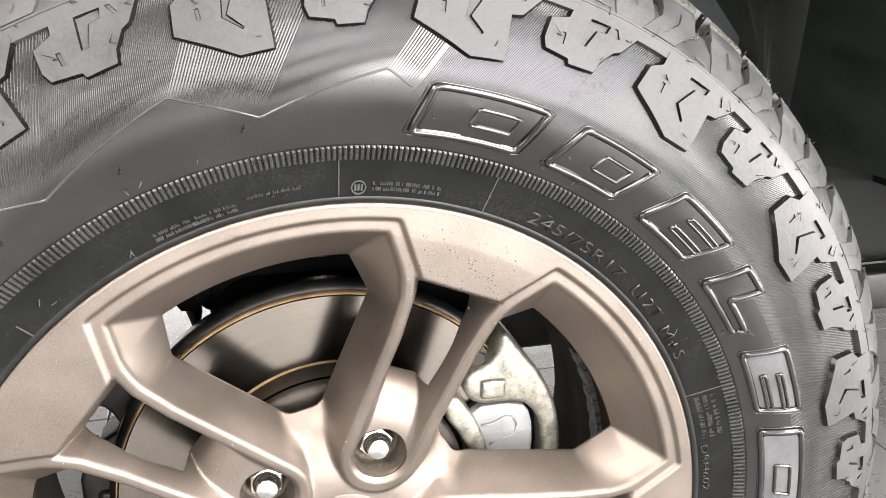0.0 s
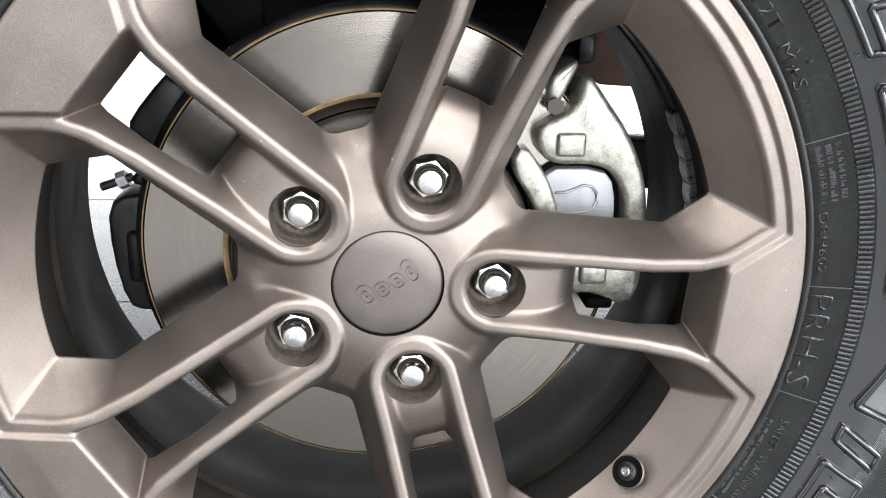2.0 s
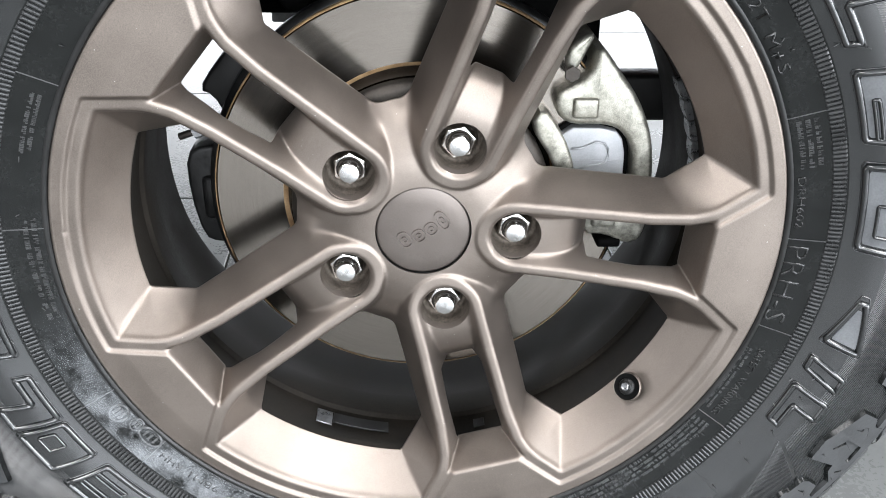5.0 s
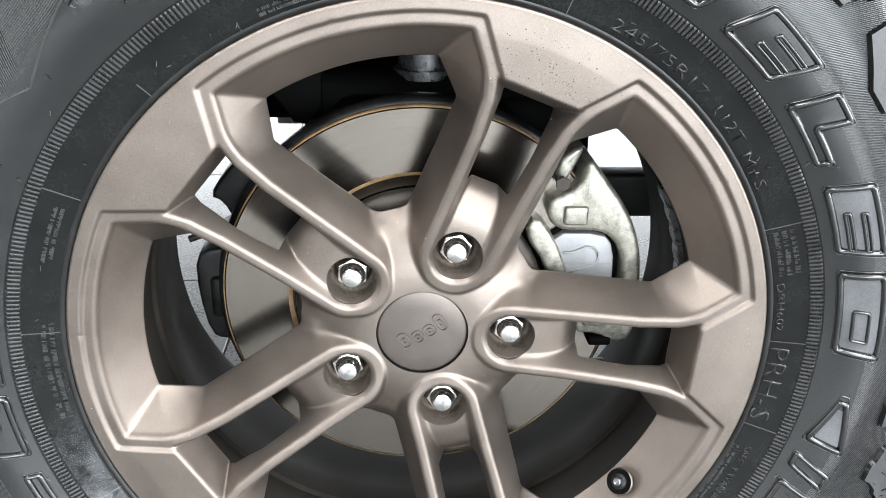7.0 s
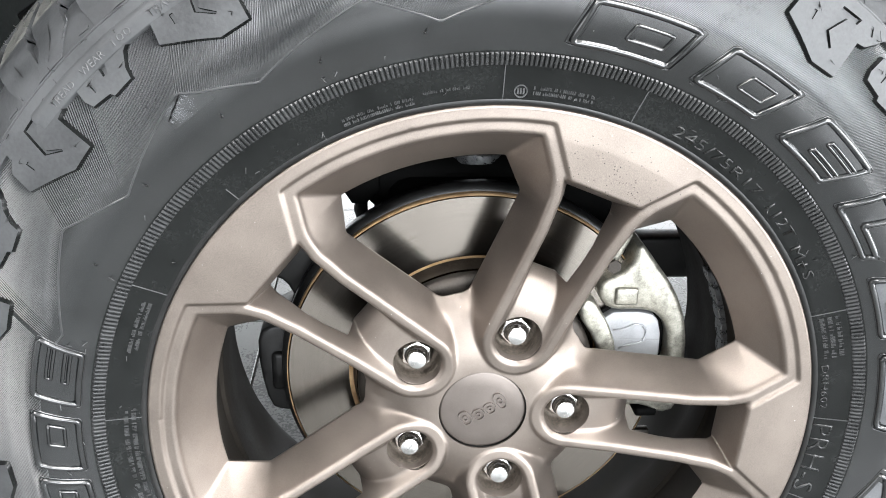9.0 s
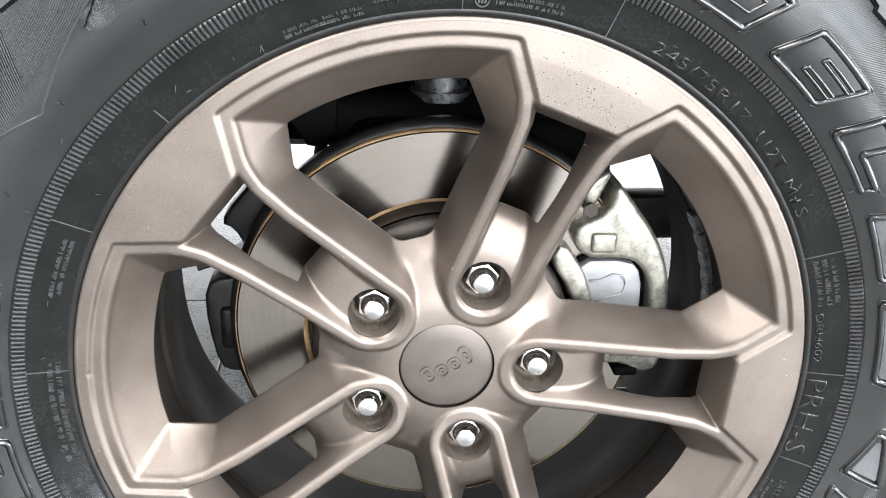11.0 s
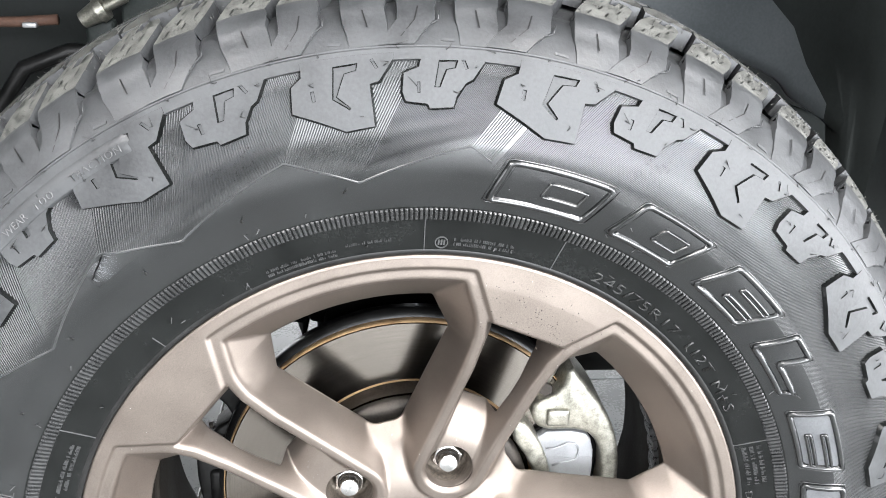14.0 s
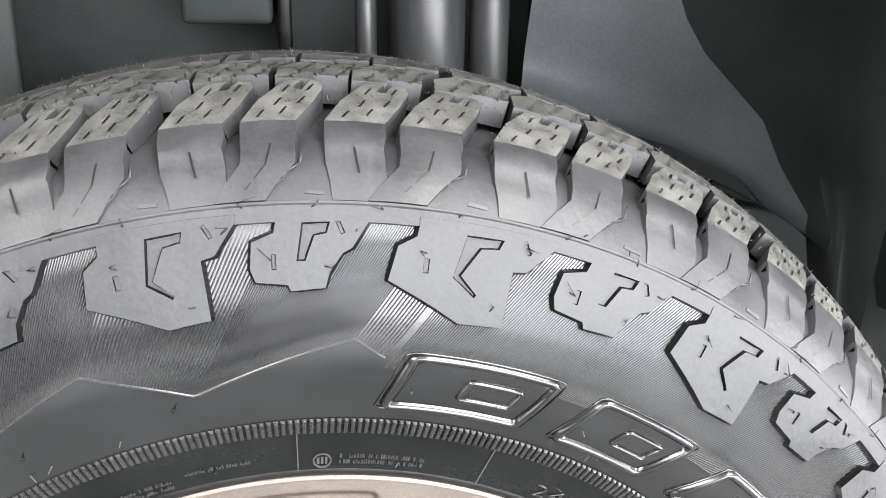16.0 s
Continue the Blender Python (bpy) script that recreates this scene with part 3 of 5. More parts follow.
# balance weights and a torn sticker on the barrel


def barrel_patch(name, a0, a1, y0, y1, lift, mat, label=""):
    """A thin bent bar lying on the barrel, with chamfered upper edges."""
    bm = bmesh.new()
    n = max(3, int(abs(a1 - a0) / 1.2))
    c = min(lift * 0.4, 0.001)
    prev = first = None
    for i in range(n + 1):
        a = a0 + (a1 - a0) * i / n
        pinch = c if i in (0, n) else 0.0
        row = [bm.verts.new(on_wheel(r, a, y)) for r, y in ((0.2020, y0), (0.2000 - lift + c + pinch * 0.5, y0), (0.2000 - lift + pinch, y0 + c), (0.2000 - lift + pinch, y1 - c), (0.2000 - lift + c + pinch * 0.5, y1), (0.2020, y1))]
        if prev:
            for k in range(6):
                bm.faces.new((prev[k], prev[(k + 1) % 6], row[(k + 1) % 6], row[k]))
        else:
            first = row
        prev = row
    bm.faces.new(first)
    bm.faces.new(prev)
    bmesh.ops.recalc_face_normals(bm, faces=bm.faces)
    return part(name, bm, mat, wheel, label, smooth=False)


for k in range(6):
    barrel_patch("balance_weight", 27.5 - 4.6 * k, 27.5 - 4.6 * k - 4.3, 0.040, 0.054, 0.0045, LEAD, "stick-on grey balance weight")
barrel_patch("adhesive_strip", 48.0, 28.2, 0.038, 0.055, 0.0012, BLACK, "black adhesive strip")
barrel_patch("sticker", -114.5, -110.8, 0.026, 0.042, 0.0006, LEAD, "scuffed grey sticker")
barrel_patch("adhesive_strip", -110.5, -97.5, 0.030, 0.042, 0.0008, BLACK, "black adhesive strip")
barrel_patch("adhesive_strip", -77.5, -75.0, 0.030, 0.040, 0.0008, BLACK, "black adhesive strip")

# chips in the paint of one pad, and pale dust all over the face
def specks(count, r0, r1, a0, a1, small, large, seed, lift):
    rr = random.Random(seed)
    bm = bmesh.new()
    while count:
        r, a = rr.uniform(r0, r1), radians(rr.gauss((a0 + a1) / 2, (a1 - a0) / 4) if a1 - a0 < 90 else rr.uniform(a0, a1))
        x, z = r * math.cos(a), r * math.sin(a)
        y, keep = rim_shape(np.array([x, x + 0.0006, x]), np.array([z, z, z + 0.0006]))
        if keep[0] > -0.002:
            continue
        count -= 1
        sx, sz = (y[1] - y[0]) / 0.0006, (y[2] - y[0]) / 0.0006
        if abs(sx) + abs(sz) > 1.2:
            continue
        size, turn, long = rr.uniform(small, large), rr.uniform(0, 6.3), rr.uniform(0.6, 1.5)
        ring = []
        for j in range(6):
            u, v = size * math.cos(j * 1.047) * long, size * math.sin(j * 1.047) * rr.uniform(0.7, 1.1)
            dx, dz = u * math.cos(turn) - v * math.sin(turn), u * math.sin(turn) + v * math.cos(turn)
            ring.append(bm.verts.new((x + dx, float(y[0] + sx * dx + sz * dz) - lift, ZC + z + dz)))
        top = bm.verts.new((x, float(y[0]) - lift - size * 0.25, ZC + z))
        for j in range(6):
            bm.faces.new((ring[j], top, ring[(j + 1) % 6]))
    bmesh.ops.recalc_face_normals(bm, faces=bm.faces)
    return bm


part("chipped_paint", specks(150, 0.186, 0.226, 57, 81, 0.00018, 0.00048, 5, 0.0001), DARKSTEEL, wheel, "small dark chips in the paint", smooth=False, kind="stuff")
part("speckled_dust", specks(170, 0.060, 0.232, 0, 360, 0.00012, 0.00032, 8, 0.0001), DUST, wheel, "pale specks of dust", smooth=False, kind="stuff")

# ---- the tyre ----
tyre = part("tyre", lathe([(float(r), float(np.interp(r, FINE_R, FINE_Y))) for r in (0.2330, 0.2370, 0.2410, *np.linspace(0.2440, 0.3660, 46))] + [(0.3710, -0.0335), (0.3770, -0.0270), (0.3820, -0.0180), (0.3850, -0.0060), (0.3865, 0.0100), (0.3880, 0.1400), (0.3850, 0.1560), (0.3660, 0.1790), (0.3300, 0.1930), (0.3000, 0.1910), (0.2500, 0.1760), (0.2330, 0.1720)], 480), RUBBER, None)
tyre.data.materials.append(OUTER)
for p in tyre.data.polygons:
    p.material_index = 1 if p.center.y < 0 and math.hypot(p.center.x, p.center.z - ZC) > 0.2705 else 0
tagged(tyre, "black all-terrain tyre with moulded shoulder blocks mounted on the wheel", "tyre")

# ribs of the ring above the bead
def ribs():
    bm = bmesh.new()
    n = 560
    for k in range(n):
        a = 360 * k / n
        rows = [[bm.verts.new(on_side(r, a + d, h * top)) if top else bm.verts.new(on_side(r, a + d, -0.0003)) for d, top in ((-0.29, 0), (-0.17, 0.88), (0.0, 1.0), (0.17, 0.88), (0.29, 0))] for r, h in ((0.2618, 0.0001), (0.2624, 0.0012), (0.2694, 0.0012), (0.2702, 0.0001))]
        for p, q in zip(rows, rows[1:]):
            for i in range(4):
                bm.faces.new((p[i], p[i + 1], q[i + 1], q[i]))
    bmesh.ops.recalc_face_normals(bm, faces=bm.faces)
    return bm


part("rib_ring", ribs(), RIB, tyre, "ring of fine radial ribs", smooth=False, kind="stuff")
part("bead_edge", lathe([side(0.2362, 0.0004), side(0.2375, 0.0013), side(0.2392, 0.0008), side(0.2400, -0.0002)], 320), BLACK, tyre)

# starts of the repeats round the tyre, clockwise, and their lengths
START = [146.5, 126.0, 103.3, 83.5, 61.3, 40.4, 19.6, -0.9, -21.5, -43.1]
START += [-43.1 - 21.3 * k for k in range(1, 8)]
LENGTH = [a - b for a, b in zip(START, START[1:] + [START[0] - 360])]


def repeat_at(deg):
    """Which repeat an angle lies in, and how far along it (0 to 1)."""
    for s, l in zip(START, LENGTH):
        d = (s - deg) % 360
        if d < l:
            return d / l
    return 0.0


def lettered(deg):
    d = (deg + 180) % 360 - 180
    return -30 < d < 83 or d > 163.5 or d < -80


def zigzag(deg):
    if lettered(deg):
        return 0.2995  # straight behind the lettering
    return float(np.interp(repeat_at(deg), [0.0, 0.27, 0.90, 1.0], [0.3050, 0.2910, 0.3120, 0.3050]))


def hatch():
    """Fine slanting ridges between the zigzag line and the shoulder."""
    verts, faces = [], []
    n = 1680
    for k in range(n):
        a = 360 * k / n
        r = zigzag(a)
        stops = np.linspace(r, 0.3600, 7)
        row = []
        for q in stops:
            d = a - math.degrees((q - r) * 0.66 / q)
            hh = 0.00056 if 0 < len(row) < 6 else 0.0001
            row.append([len(verts), len(verts) + 1, len(verts) + 2])
            verts += [tuple(on_side(q, d + 0.088, -0.0001)), tuple(on_side(q, d + 0.01, hh)), tuple(on_side(q, d - 0.088, -0.0001))]
        for p, q in zip(row, row[1:]):
            faces += [(p[0], q[0], q[1], p[1]), (p[1], q[1], q[2], p[2])]
    me = bpy.data.meshes.new("hatching")
    me.from_pydata(verts, [], faces)
    me.materials.append(HATCH)
    return me


part("hatching", hatch(), HATCH, tyre, "fine slanting moulded ridges", smooth=False, kind="stuff")


def zig_line(a0, a1):
    bm = bmesh.new()
    prev = None
    n = int((a1 - a0) * 2)
    for k in range(n + 1):
        a = a0 + (a1 - a0) * k / n
        r = zigzag(a)
        row = [bm.verts.new(on_side(r + d, a, h)) for d, h in ((-0.0008, -0.0001), (-0.0003, 0.0005), (0.0003, 0.0005), (0.0008, -0.0001))]
        if prev:
            for i in range(3):
                bm.faces.new((prev[i], prev[i + 1], row[i + 1], row[i]))
        prev = row
    bmesh.ops.recalc_face_normals(bm, faces=bm.faces)
    return bm


for a0, a1 in ((83.01, 163.49), (-79.99, -30.01)):
    part("zigzag_line", zig_line(a0, a1), HATCH, tyre, smooth=False)


def plate(outline, holes, place, height, cuts=(), sink=-0.0008, slices=(), flare=None):
    """A raised plate on a curved ground. outline: (s, r); place(s, r, h) lays it out; cuts: r at which it bends."""
    bm = bmesh.new()
    edges = []
    for pts in (outline, *holes):
        vs = [bm.verts.new((s, r, 0)) for s, r in pts]
        edges += [bm.edges.new((vs[i], vs[(i + 1) % len(vs)])) for i in range(len(vs))]
    bmesh.ops.triangle_fill(bm, edges=edges, use_beauty=True)
    for c in cuts:
        bmesh.ops.bisect_plane(bm, geom=bm.verts[:] + bm.edges[:] + bm.faces[:], plane_co=(0, c, 0), plane_no=(0, 1, 0))
    for c in slices:
        bmesh.ops.bisect_plane(bm, geom=bm.verts[:] + bm.edges[:] + bm.faces[:], plane_co=(c, 0, 0), plane_no=(1, 0, 0))
    rims = [e for e in bm.edges if len(e.link_faces) == 1]
    low = {}
    tops = list(bm.verts)
    walls = []
    for e in rims:
        for v in e.verts:
            if v not in low:
                low[v] = (bm.verts.new(v.co), bm.verts.new(v.co))
        walls.append([low[v] for v in e.verts])
    if flare:  # the foot spreads outwards; flare: distance, and metres to one unit of s
        push = {}
        for e in rims:
            f = e.link_faces[0].calc_center_median()
            p, q = e.verts
            u, v = (q.co.x - p.co.x) * flare[1], q.co.y - p.co.y
            k = math.hypot(u, v) or 1.0
            nu, nv = v / k, -u / k
            if nu * (f.x - p.co.x) * flare[1] + nv * (f.y - p.co.y) > 0:
                nu, nv = -nu, -nv
            for w in (p, q):
                push[w] = push.get(w, Vector((0, 0))) + Vector((nu, nv))
        for w, d in push.items():
            d = d.normalized() * flare[0]
            low[w][1].co.x += d.x / flare[1]
            low[w][1].co.y += d.y
    for (a, a2), (b, b2) in walls:
        bm.faces.new((a, b, b2, a2)).material_index = 1 if flare else 0
    for v in tops:
        v.co.z = height
    for a, b in low.values():
        a.co.z, b.co.z = height, sink
    for v in bm.verts:
        v.co = place(v.co.x, v.co.y, v.co.z)
    bmesh.ops.recalc_face_normals(bm, faces=bm.faces)
    return bm


# the two alternating shoulder blocks, as (share of the repeat, radius)
BLOCK_A = [(0.080, 0.3592), (0.076, 0.3550), (0.022, 0.3508), (0.000, 0.3372), (0.244, 0.3228), (0.391, 0.3240), (0.385, 0.3470), (0.430, 0.3482), (0.505, 0.3600), (0.505, 0.3625), (0.080, 0.3625)]
BLOCK_B = [(0.630, 0.3600), (0.620, 0.3550), (0.548, 0.3518), (0.538, 0.3416), (0.553, 0.3366), (0.660, 0.3350), (0.670, 0.3325), (0.787, 0.3335), (0.800, 0.3395), (0.843, 0.3470), (0.873, 0.3490), (0.924, 0.3590), (0.924, 0.3625), (0.630, 0.3625)]
HOLE_A = [[(0.225, 0.3580), (0.340, 0.3585), (0.330, 0.3545), (0.275, 0.3535), (0.225, 0.3420), (0.285, 0.3352), (0.277, 0.3340), (0.200, 0.3408)], [(0.104, 0.3470), (0.122, 0.3470), (0.122, 0.3412), (0.104, 0.3412)], [(0.418, 0.3545), (0.432, 0.3552), (0.410, 0.3602), (0.396, 0.3596)]]
HOLE_B = [[(0.710, 0.3585), (0.800, 0.3588), (0.790, 0.3545), (0.750, 0.3535), (0.720, 0.3440), (0.690, 0.3440)], [(0.608, 0.3470), (0.624, 0.3470), (0.624, 0.3410), (0.608, 0.3410)], [(0.836, 0.3540), (0.850, 0.3548), (0.828, 0.3600), (0.814, 0.3594)]]
for s0, l0 in zip(START, LENGTH):
    for name, outline, holes, h in (("shoulder_block", BLOCK_A, HOLE_A, 0.0036), ("shoulder_block", BLOCK_B, HOLE_B, 0.0032)):
        block = part(name, plate(outline, holes, lambda s, r, z: on_side(r, s0 - s * l0, z), h, (0.3275, 0.3311, 0.3383, 0.3457, 0.3521, 0.3563), slices=(0.16, 0.26, 0.31, 0.36, 0.58, 0.645, 0.735, 0.86), flare=(0.0017, radians(l0) * 0.345)), SHOULDER, tyre)
        # flared walls in darker rubber: the shadow line round each block painted on
        block.data.materials.append(RUBBER)
        part("block_recess", plate(holes[0], [], lambda s, r, z: on_side(r, s0 - s * l0, z), h - 0.0018, (0.3383, 0.3457, 0.3521, 0.3563), sink=-0.0003), SHOULDER, tyre)
        for slot in holes[1:]:
            part("block_slot", plate(slot, [], lambda s, r, z: on_side(r, s0 - s * l0, z), h - 0.0009, (0.3457,), sink=-0.0003), SHOULDER, tyre, smooth=False)

# tread lugs at the shoulder: two kinds, four in a repeat; across: 0 at the foot on the sidewall, 1 at the tread's edge, 2 inwards on the tread
LUG_LINE = [(0.3680, -0.0412), (0.3788, -0.0333), (0.3880, -0.0224), (0.3928, -0.0155), (0.3942, -0.0125), (0.4007, 0.0030), (0.4065, 0.0215)]
LUG_AT = [0.0, 0.35, 0.7, 0.92, 1.0, 1.5, 2.0]


def on_lug(c, deg, sink=0.0):
    r = float(np.interp(c, LUG_AT, [p[0] for p in LUG_LINE])) - sink * (0.55 if c < 0.9 else 1.0)
    y = float(np.interp(c, LUG_AT, [p[1] for p in LUG_LINE])) + sink * (0.75 if c < 0.9 else 0.0)
    return on_wheel(r, deg, y)


GROUND = [(r - 0.55 * s, y + 0.75 * s) for (r, y), s in zip(LUG_LINE, (0.0013, 0.0024, 0.0052, 0.0095, 0.0118))]
part("shoulder_band", lathe([side(0.3585, -0.0005), side(0.3590, 0.0032), side(0.3648, 0.0034), side(0.3656, 0.0026), side(0.3664, 0.0027), *GROUND, (0.3894, 0.0000), (0.3915, 0.0240), (0.3935, 0.0500), (0.3935, 0.1000), (0.3900, 0.1500)], 480), SHOULDER, tyre, "raised rubber band round the shoulder", sharp=35)


def dusty_top(ob):
    """Only the running surface is dusty; the walls of the grooves are clean rubber."""
    me = ob.data
    me.materials.append(SHOULDER)
    for p in me.polygons:
        out = (p.center - on_wheel(0, 0, p.center.y)).normalized()
        p.material_index = 0 if abs(p.normal.dot(out)) > 0.6 else 1


def build_lug(a_left, a_right, kink, parent, seed):
    """One lug between two angles; kink: degrees by which its foot slants to the left."""
    rr = random.Random(seed)
    bm = bmesh.new()
    rows = []
    low = 0.0009 if kink < 1 else 0.0  # the broad lugs step back below a crease
    for c, off, wid, back in ((0.0, kink, 0.94, low), (0.22, kink * 0.55, 0.95, low), (0.42, kink * 0.06, 1.0, low), (0.58, 0.05, 0.98, low), (0.63, 0.08, 0.97, 0.0), (0.80, 0.0, 1.02, 0.0), (0.92, 0.0, 1.0, 0.0), (1.0, 0.0, 1.0, 0.0)):
        mid, half = (a_left + a_right) / 2 + off, (a_left - a_right) / 2 * wid
        rows.append([bm.verts.new(on_lug(c, mid + half * k, s + back)) for k, s in ((1.10, 0.0140), (1.03, 0.0012), (1.0, 0.0), (0.5, -0.0002), (0.0, -0.0003), (-0.5, -0.0002), (-1.0, 0.0), (-1.03, 0.0012), (-1.10, 0.0140))])
    for p, q in zip(rows, rows[1:]):
        for k in range(8):
            bm.faces.new((p[k], p[k + 1], q[k + 1], q[k]))
    bm.faces.new(rows[0])
    bmesh.ops.recalc_face_normals(bm, faces=bm.faces)
    lug = part("tread_lug", bm, SHOULDER, parent, sharp=32)
    w = a_left - a_right
    plan = [(0.0, 1.0), (1.0, 1.0), (1.02, 1.45), (0.98, 1.80), (0.86, 1.95), (0.63, 1.98), (0.60, 1.76), (0.44, 1.76), (0.42, 2.06), (0.14, 1.97), (-0.02, 1.50)]
    shape = [(a_left - w * q - 2.3 * (c - 1), c + rr.uniform(-0.015, 0.015) * (c > 1.2)) for q, c in plan]
    dusty_top(part("lug_top", plate(shape, [], lambda s, c, z: on_lug(c, s, -z), 0.0, (1.2, 1.45, 1.7, 1.88), sink=-0.0100), TREAD, lug, sharp=40))
    # fine cuts in its face and on its tread
    bm = bmesh.new()

    def slit(p, wide=0.06):
        for (c0, d0), (c1, d1) in zip(p, p[1:]):
            v = [bm.verts.new(on_lug(c, d, -0.00045)) for c, d in ((c0, d0 - wide), (c0, d0 + wide), (c1, d1 + wide), (c1, d1 - wide))]
            bm.faces.new(v)

    mid = (a_left + a_right) / 2
    if kink > 1:
        slit([(0.12, mid + kink * 0.8), (0.40, mid + 0.25), (0.66, mid - 0.1)])
    else:
        slit([(0.30, mid - 0.2), (0.62, mid + 0.1)])
    for q, c in ((0.25, 1.15), (0.62, 1.22), (0.38, 1.42), (0.78, 1.46), (0.30, 1.74), (0.74, 1.78)):
        d = a_left - w * q - 2.3 * (c - 1)
        slit([(c - 0.08, d + 0.18), (c + 0.08, d - 0.18 - rr.uniform(0, 0.1))], 0.075)
    bmesh.ops.recalc_face_normals(bm, faces=bm.faces)
    part("sipe_pattern", bm, BLACK, lug, smooth=False, kind="stuff")
    return lug


for s0, l0 in zip(START, LENGTH):
    k = l0 / 19.8
    for lo, hi, kink in ((0.4, 3.9, 1.9), (5.8, 9.6, -0.3), (10.6, 13.9, 1.9), (15.6, 19.3, -0.3)):
        build_lug(s0 - lo * k, s0 - hi * k, kink * k, tyre, int(s0 * 10 + lo * 7))
        if kink > 1:  # thin moulding flash along the slanting edge
            bm = bmesh.new()
            a = s0 - hi * k
            line = [(0.03, 2.2), (0.10, 1.7), (0.16, 1.75), (0.24, 1.0), (0.32, 0.75), (0.42, -0.05), (0.60, -0.2)]
            for (c0, d0), (c1, d1) in zip(line, line[1:]):
                rod(bm, on_lug(c0, a + d0 * k - 0.12, 0.0006), on_lug(c1, a + d1 * k - 0.12, 0.0006), 0.0004, 0.0004, 6)
            part("moulding_flash", bm, SHOULDER, tyre)
    # small moulded notches at the foot of the gaps
    for lo in (4.3, 14.3):
        foot = [(lo, 0.075), (lo + 1.15, 0.06), (lo + 1.20, 0.10), (lo + 0.05, 0.12)]
        part("foot_notch", plate(foot, [], lambda s, c, z: on_lug(c, s0 - s * k, 0.0015 - z), 0.0005, ()), SHOULDER, tyre, smooth=False)

# rows of tread blocks across the crown
def on_tread(y, deg, sink=0.0):
    return on_wheel(0.4127 - 0.0062 * ((y - 0.075) / 0.0535) ** 2 - sink, deg, y)


def tread_block(name, pts, mat):
    """A block from its plan [(y, degrees), ...]."""
    bm = bmesh.new()
    top = [bm.verts.new(on_tread(y, d)) for y, d in pts]
    low = [bm.verts.new(on_tread(y, d, 0.013)) for y, d in pts]
    bm.faces.new(top)
    for i in range(len(pts)):
        j = (i + 1) % len(pts)
        bm.faces.new((top[i], low[i], low[j], top[j]))
    bmesh.ops.recalc_face_normals(bm, faces=bm.faces)
    return mesh_of(name, bm, mat, False)


rng = random.Random(4)
for s0, l0 in zip(START, LENGTH):
    for q in range(4):
        a = s0 - l0 * (q + 0.3) / 4
        w = l0 / 4
        for y0, y1, sh, notch in ((0.0228, 0.0510, 0.25, 1.3), (0.0532, 0.0850, 0.6, 1.2), (0.0872, 0.1165, 0.1, 1.2)):
            j = a - sh * w + rng.uniform(-0.1, 0.1)
            m = (y0 + y1) / 2
            pts = [(y0, j), (y0, j - w * 0.46), (y0 + 0.005, j - w * 0.48), (y0 + 0.005, j - w * 0.94), (m + 0.003, j - w * 0.985), (y1, j - w * 1.0 - notch), (y1 - 0.003, j - w * 0.55 - notch), (y1, j - w * 0.12 - notch), (m + 0.002, j - 0.04 * w)]
            block = part("tread_block", tread_block("tread_block", pts, TREAD), TREAD, tyre, smooth=False)
            dusty_top(block)
            bm = bmesh.new()
            for f, g in ((0.22, 0.2), (0.5, 0.3), (0.78, 0.25), (0.3, 0.68), (0.56, 0.76), (0.82, 0.7)):
                line = [(y0 + (y1 - y0) * (g + e), j - w * f - notch * (g + e) + o + rng.uniform(-0.05, 0.05)) for e, o in ((-0.20, 0.0), (-0.07, 0.30), (0.06, -0.16), (0.20, 0.10))]
                for (p, d), (q, e) in zip(line, line[1:]):
                    bm.faces.new([bm.verts.new(on_tread(*v, -0.0003)) for v in ((p, d - 0.06), (p, d + 0.06), (q, e + 0.06), (q, e - 0.06))])
            bmesh.ops.recalc_face_normals(bm, faces=bm.faces)
            part("sipe_pattern", bm, BLACK, block, smooth=False, kind="stuff")
        pts = [(0.1200, a), (0.1200, a - w * 0.78), (0.1520, a - w * 0.78), (0.1520, a)]
        dusty_top(part("tread_block", tread_block("tread_block", pts, TREAD), TREAD, tyre, smooth=False))

# small rubber hairs left by the mould
def hairs():
    bm = bmesh.new()
    rr = random.Random(9)
    for k in range(150):
        a = rr.uniform(0, 360)
        if k < 60:
            p, n = on_tread(rr.uniform(-0.0, 0.11), a), on_wheel(1, a, 0) - on_wheel(0, a, 0)
            q = p + n * rr.uniform(0.001, 0.0025) + Vector((rr.uniform(-1, 1), rr.uniform(-1, 1), 0)) * 0.001
        else:
            r = rr.choice((0.2765, 0.2450, 0.2520, 0.3300, 0.3680, 0.2880))
            p = on_side(r, a, 0.003 if r > 0.32 else 0.0)
            q = on_side(r + rr.uniform(-0.003, 0.003), a + rr.uniform(-0.5, 0.5), 0.003 if r < 0.32 else 0.0055)
        rod(bm, p, q, 0.00035, 0.00015, 5)
    return bm


def fuzz():
    """Short moulding hairs all over the crown and along the tread's edge."""
    bm = bmesh.new()
    rr = random.Random(17)
    for k in range(900):
        a = rr.uniform(22, 158)
        n = on_wheel(1, a, 0) - on_wheel(0, a, 0)
        p = on_tread(rr.uniform(0.024, 0.12), a) if k % 3 else on_lug(rr.uniform(1.0, 1.9), a)
        q = p + n * rr.uniform(0.0004, 0.0016) + Vector((rr.uniform(-1, 1), rr.uniform(-1, 1), 0)) * 0.0009
        rod(bm, p, q, 0.00028, 0.00012, 4)
    return bm


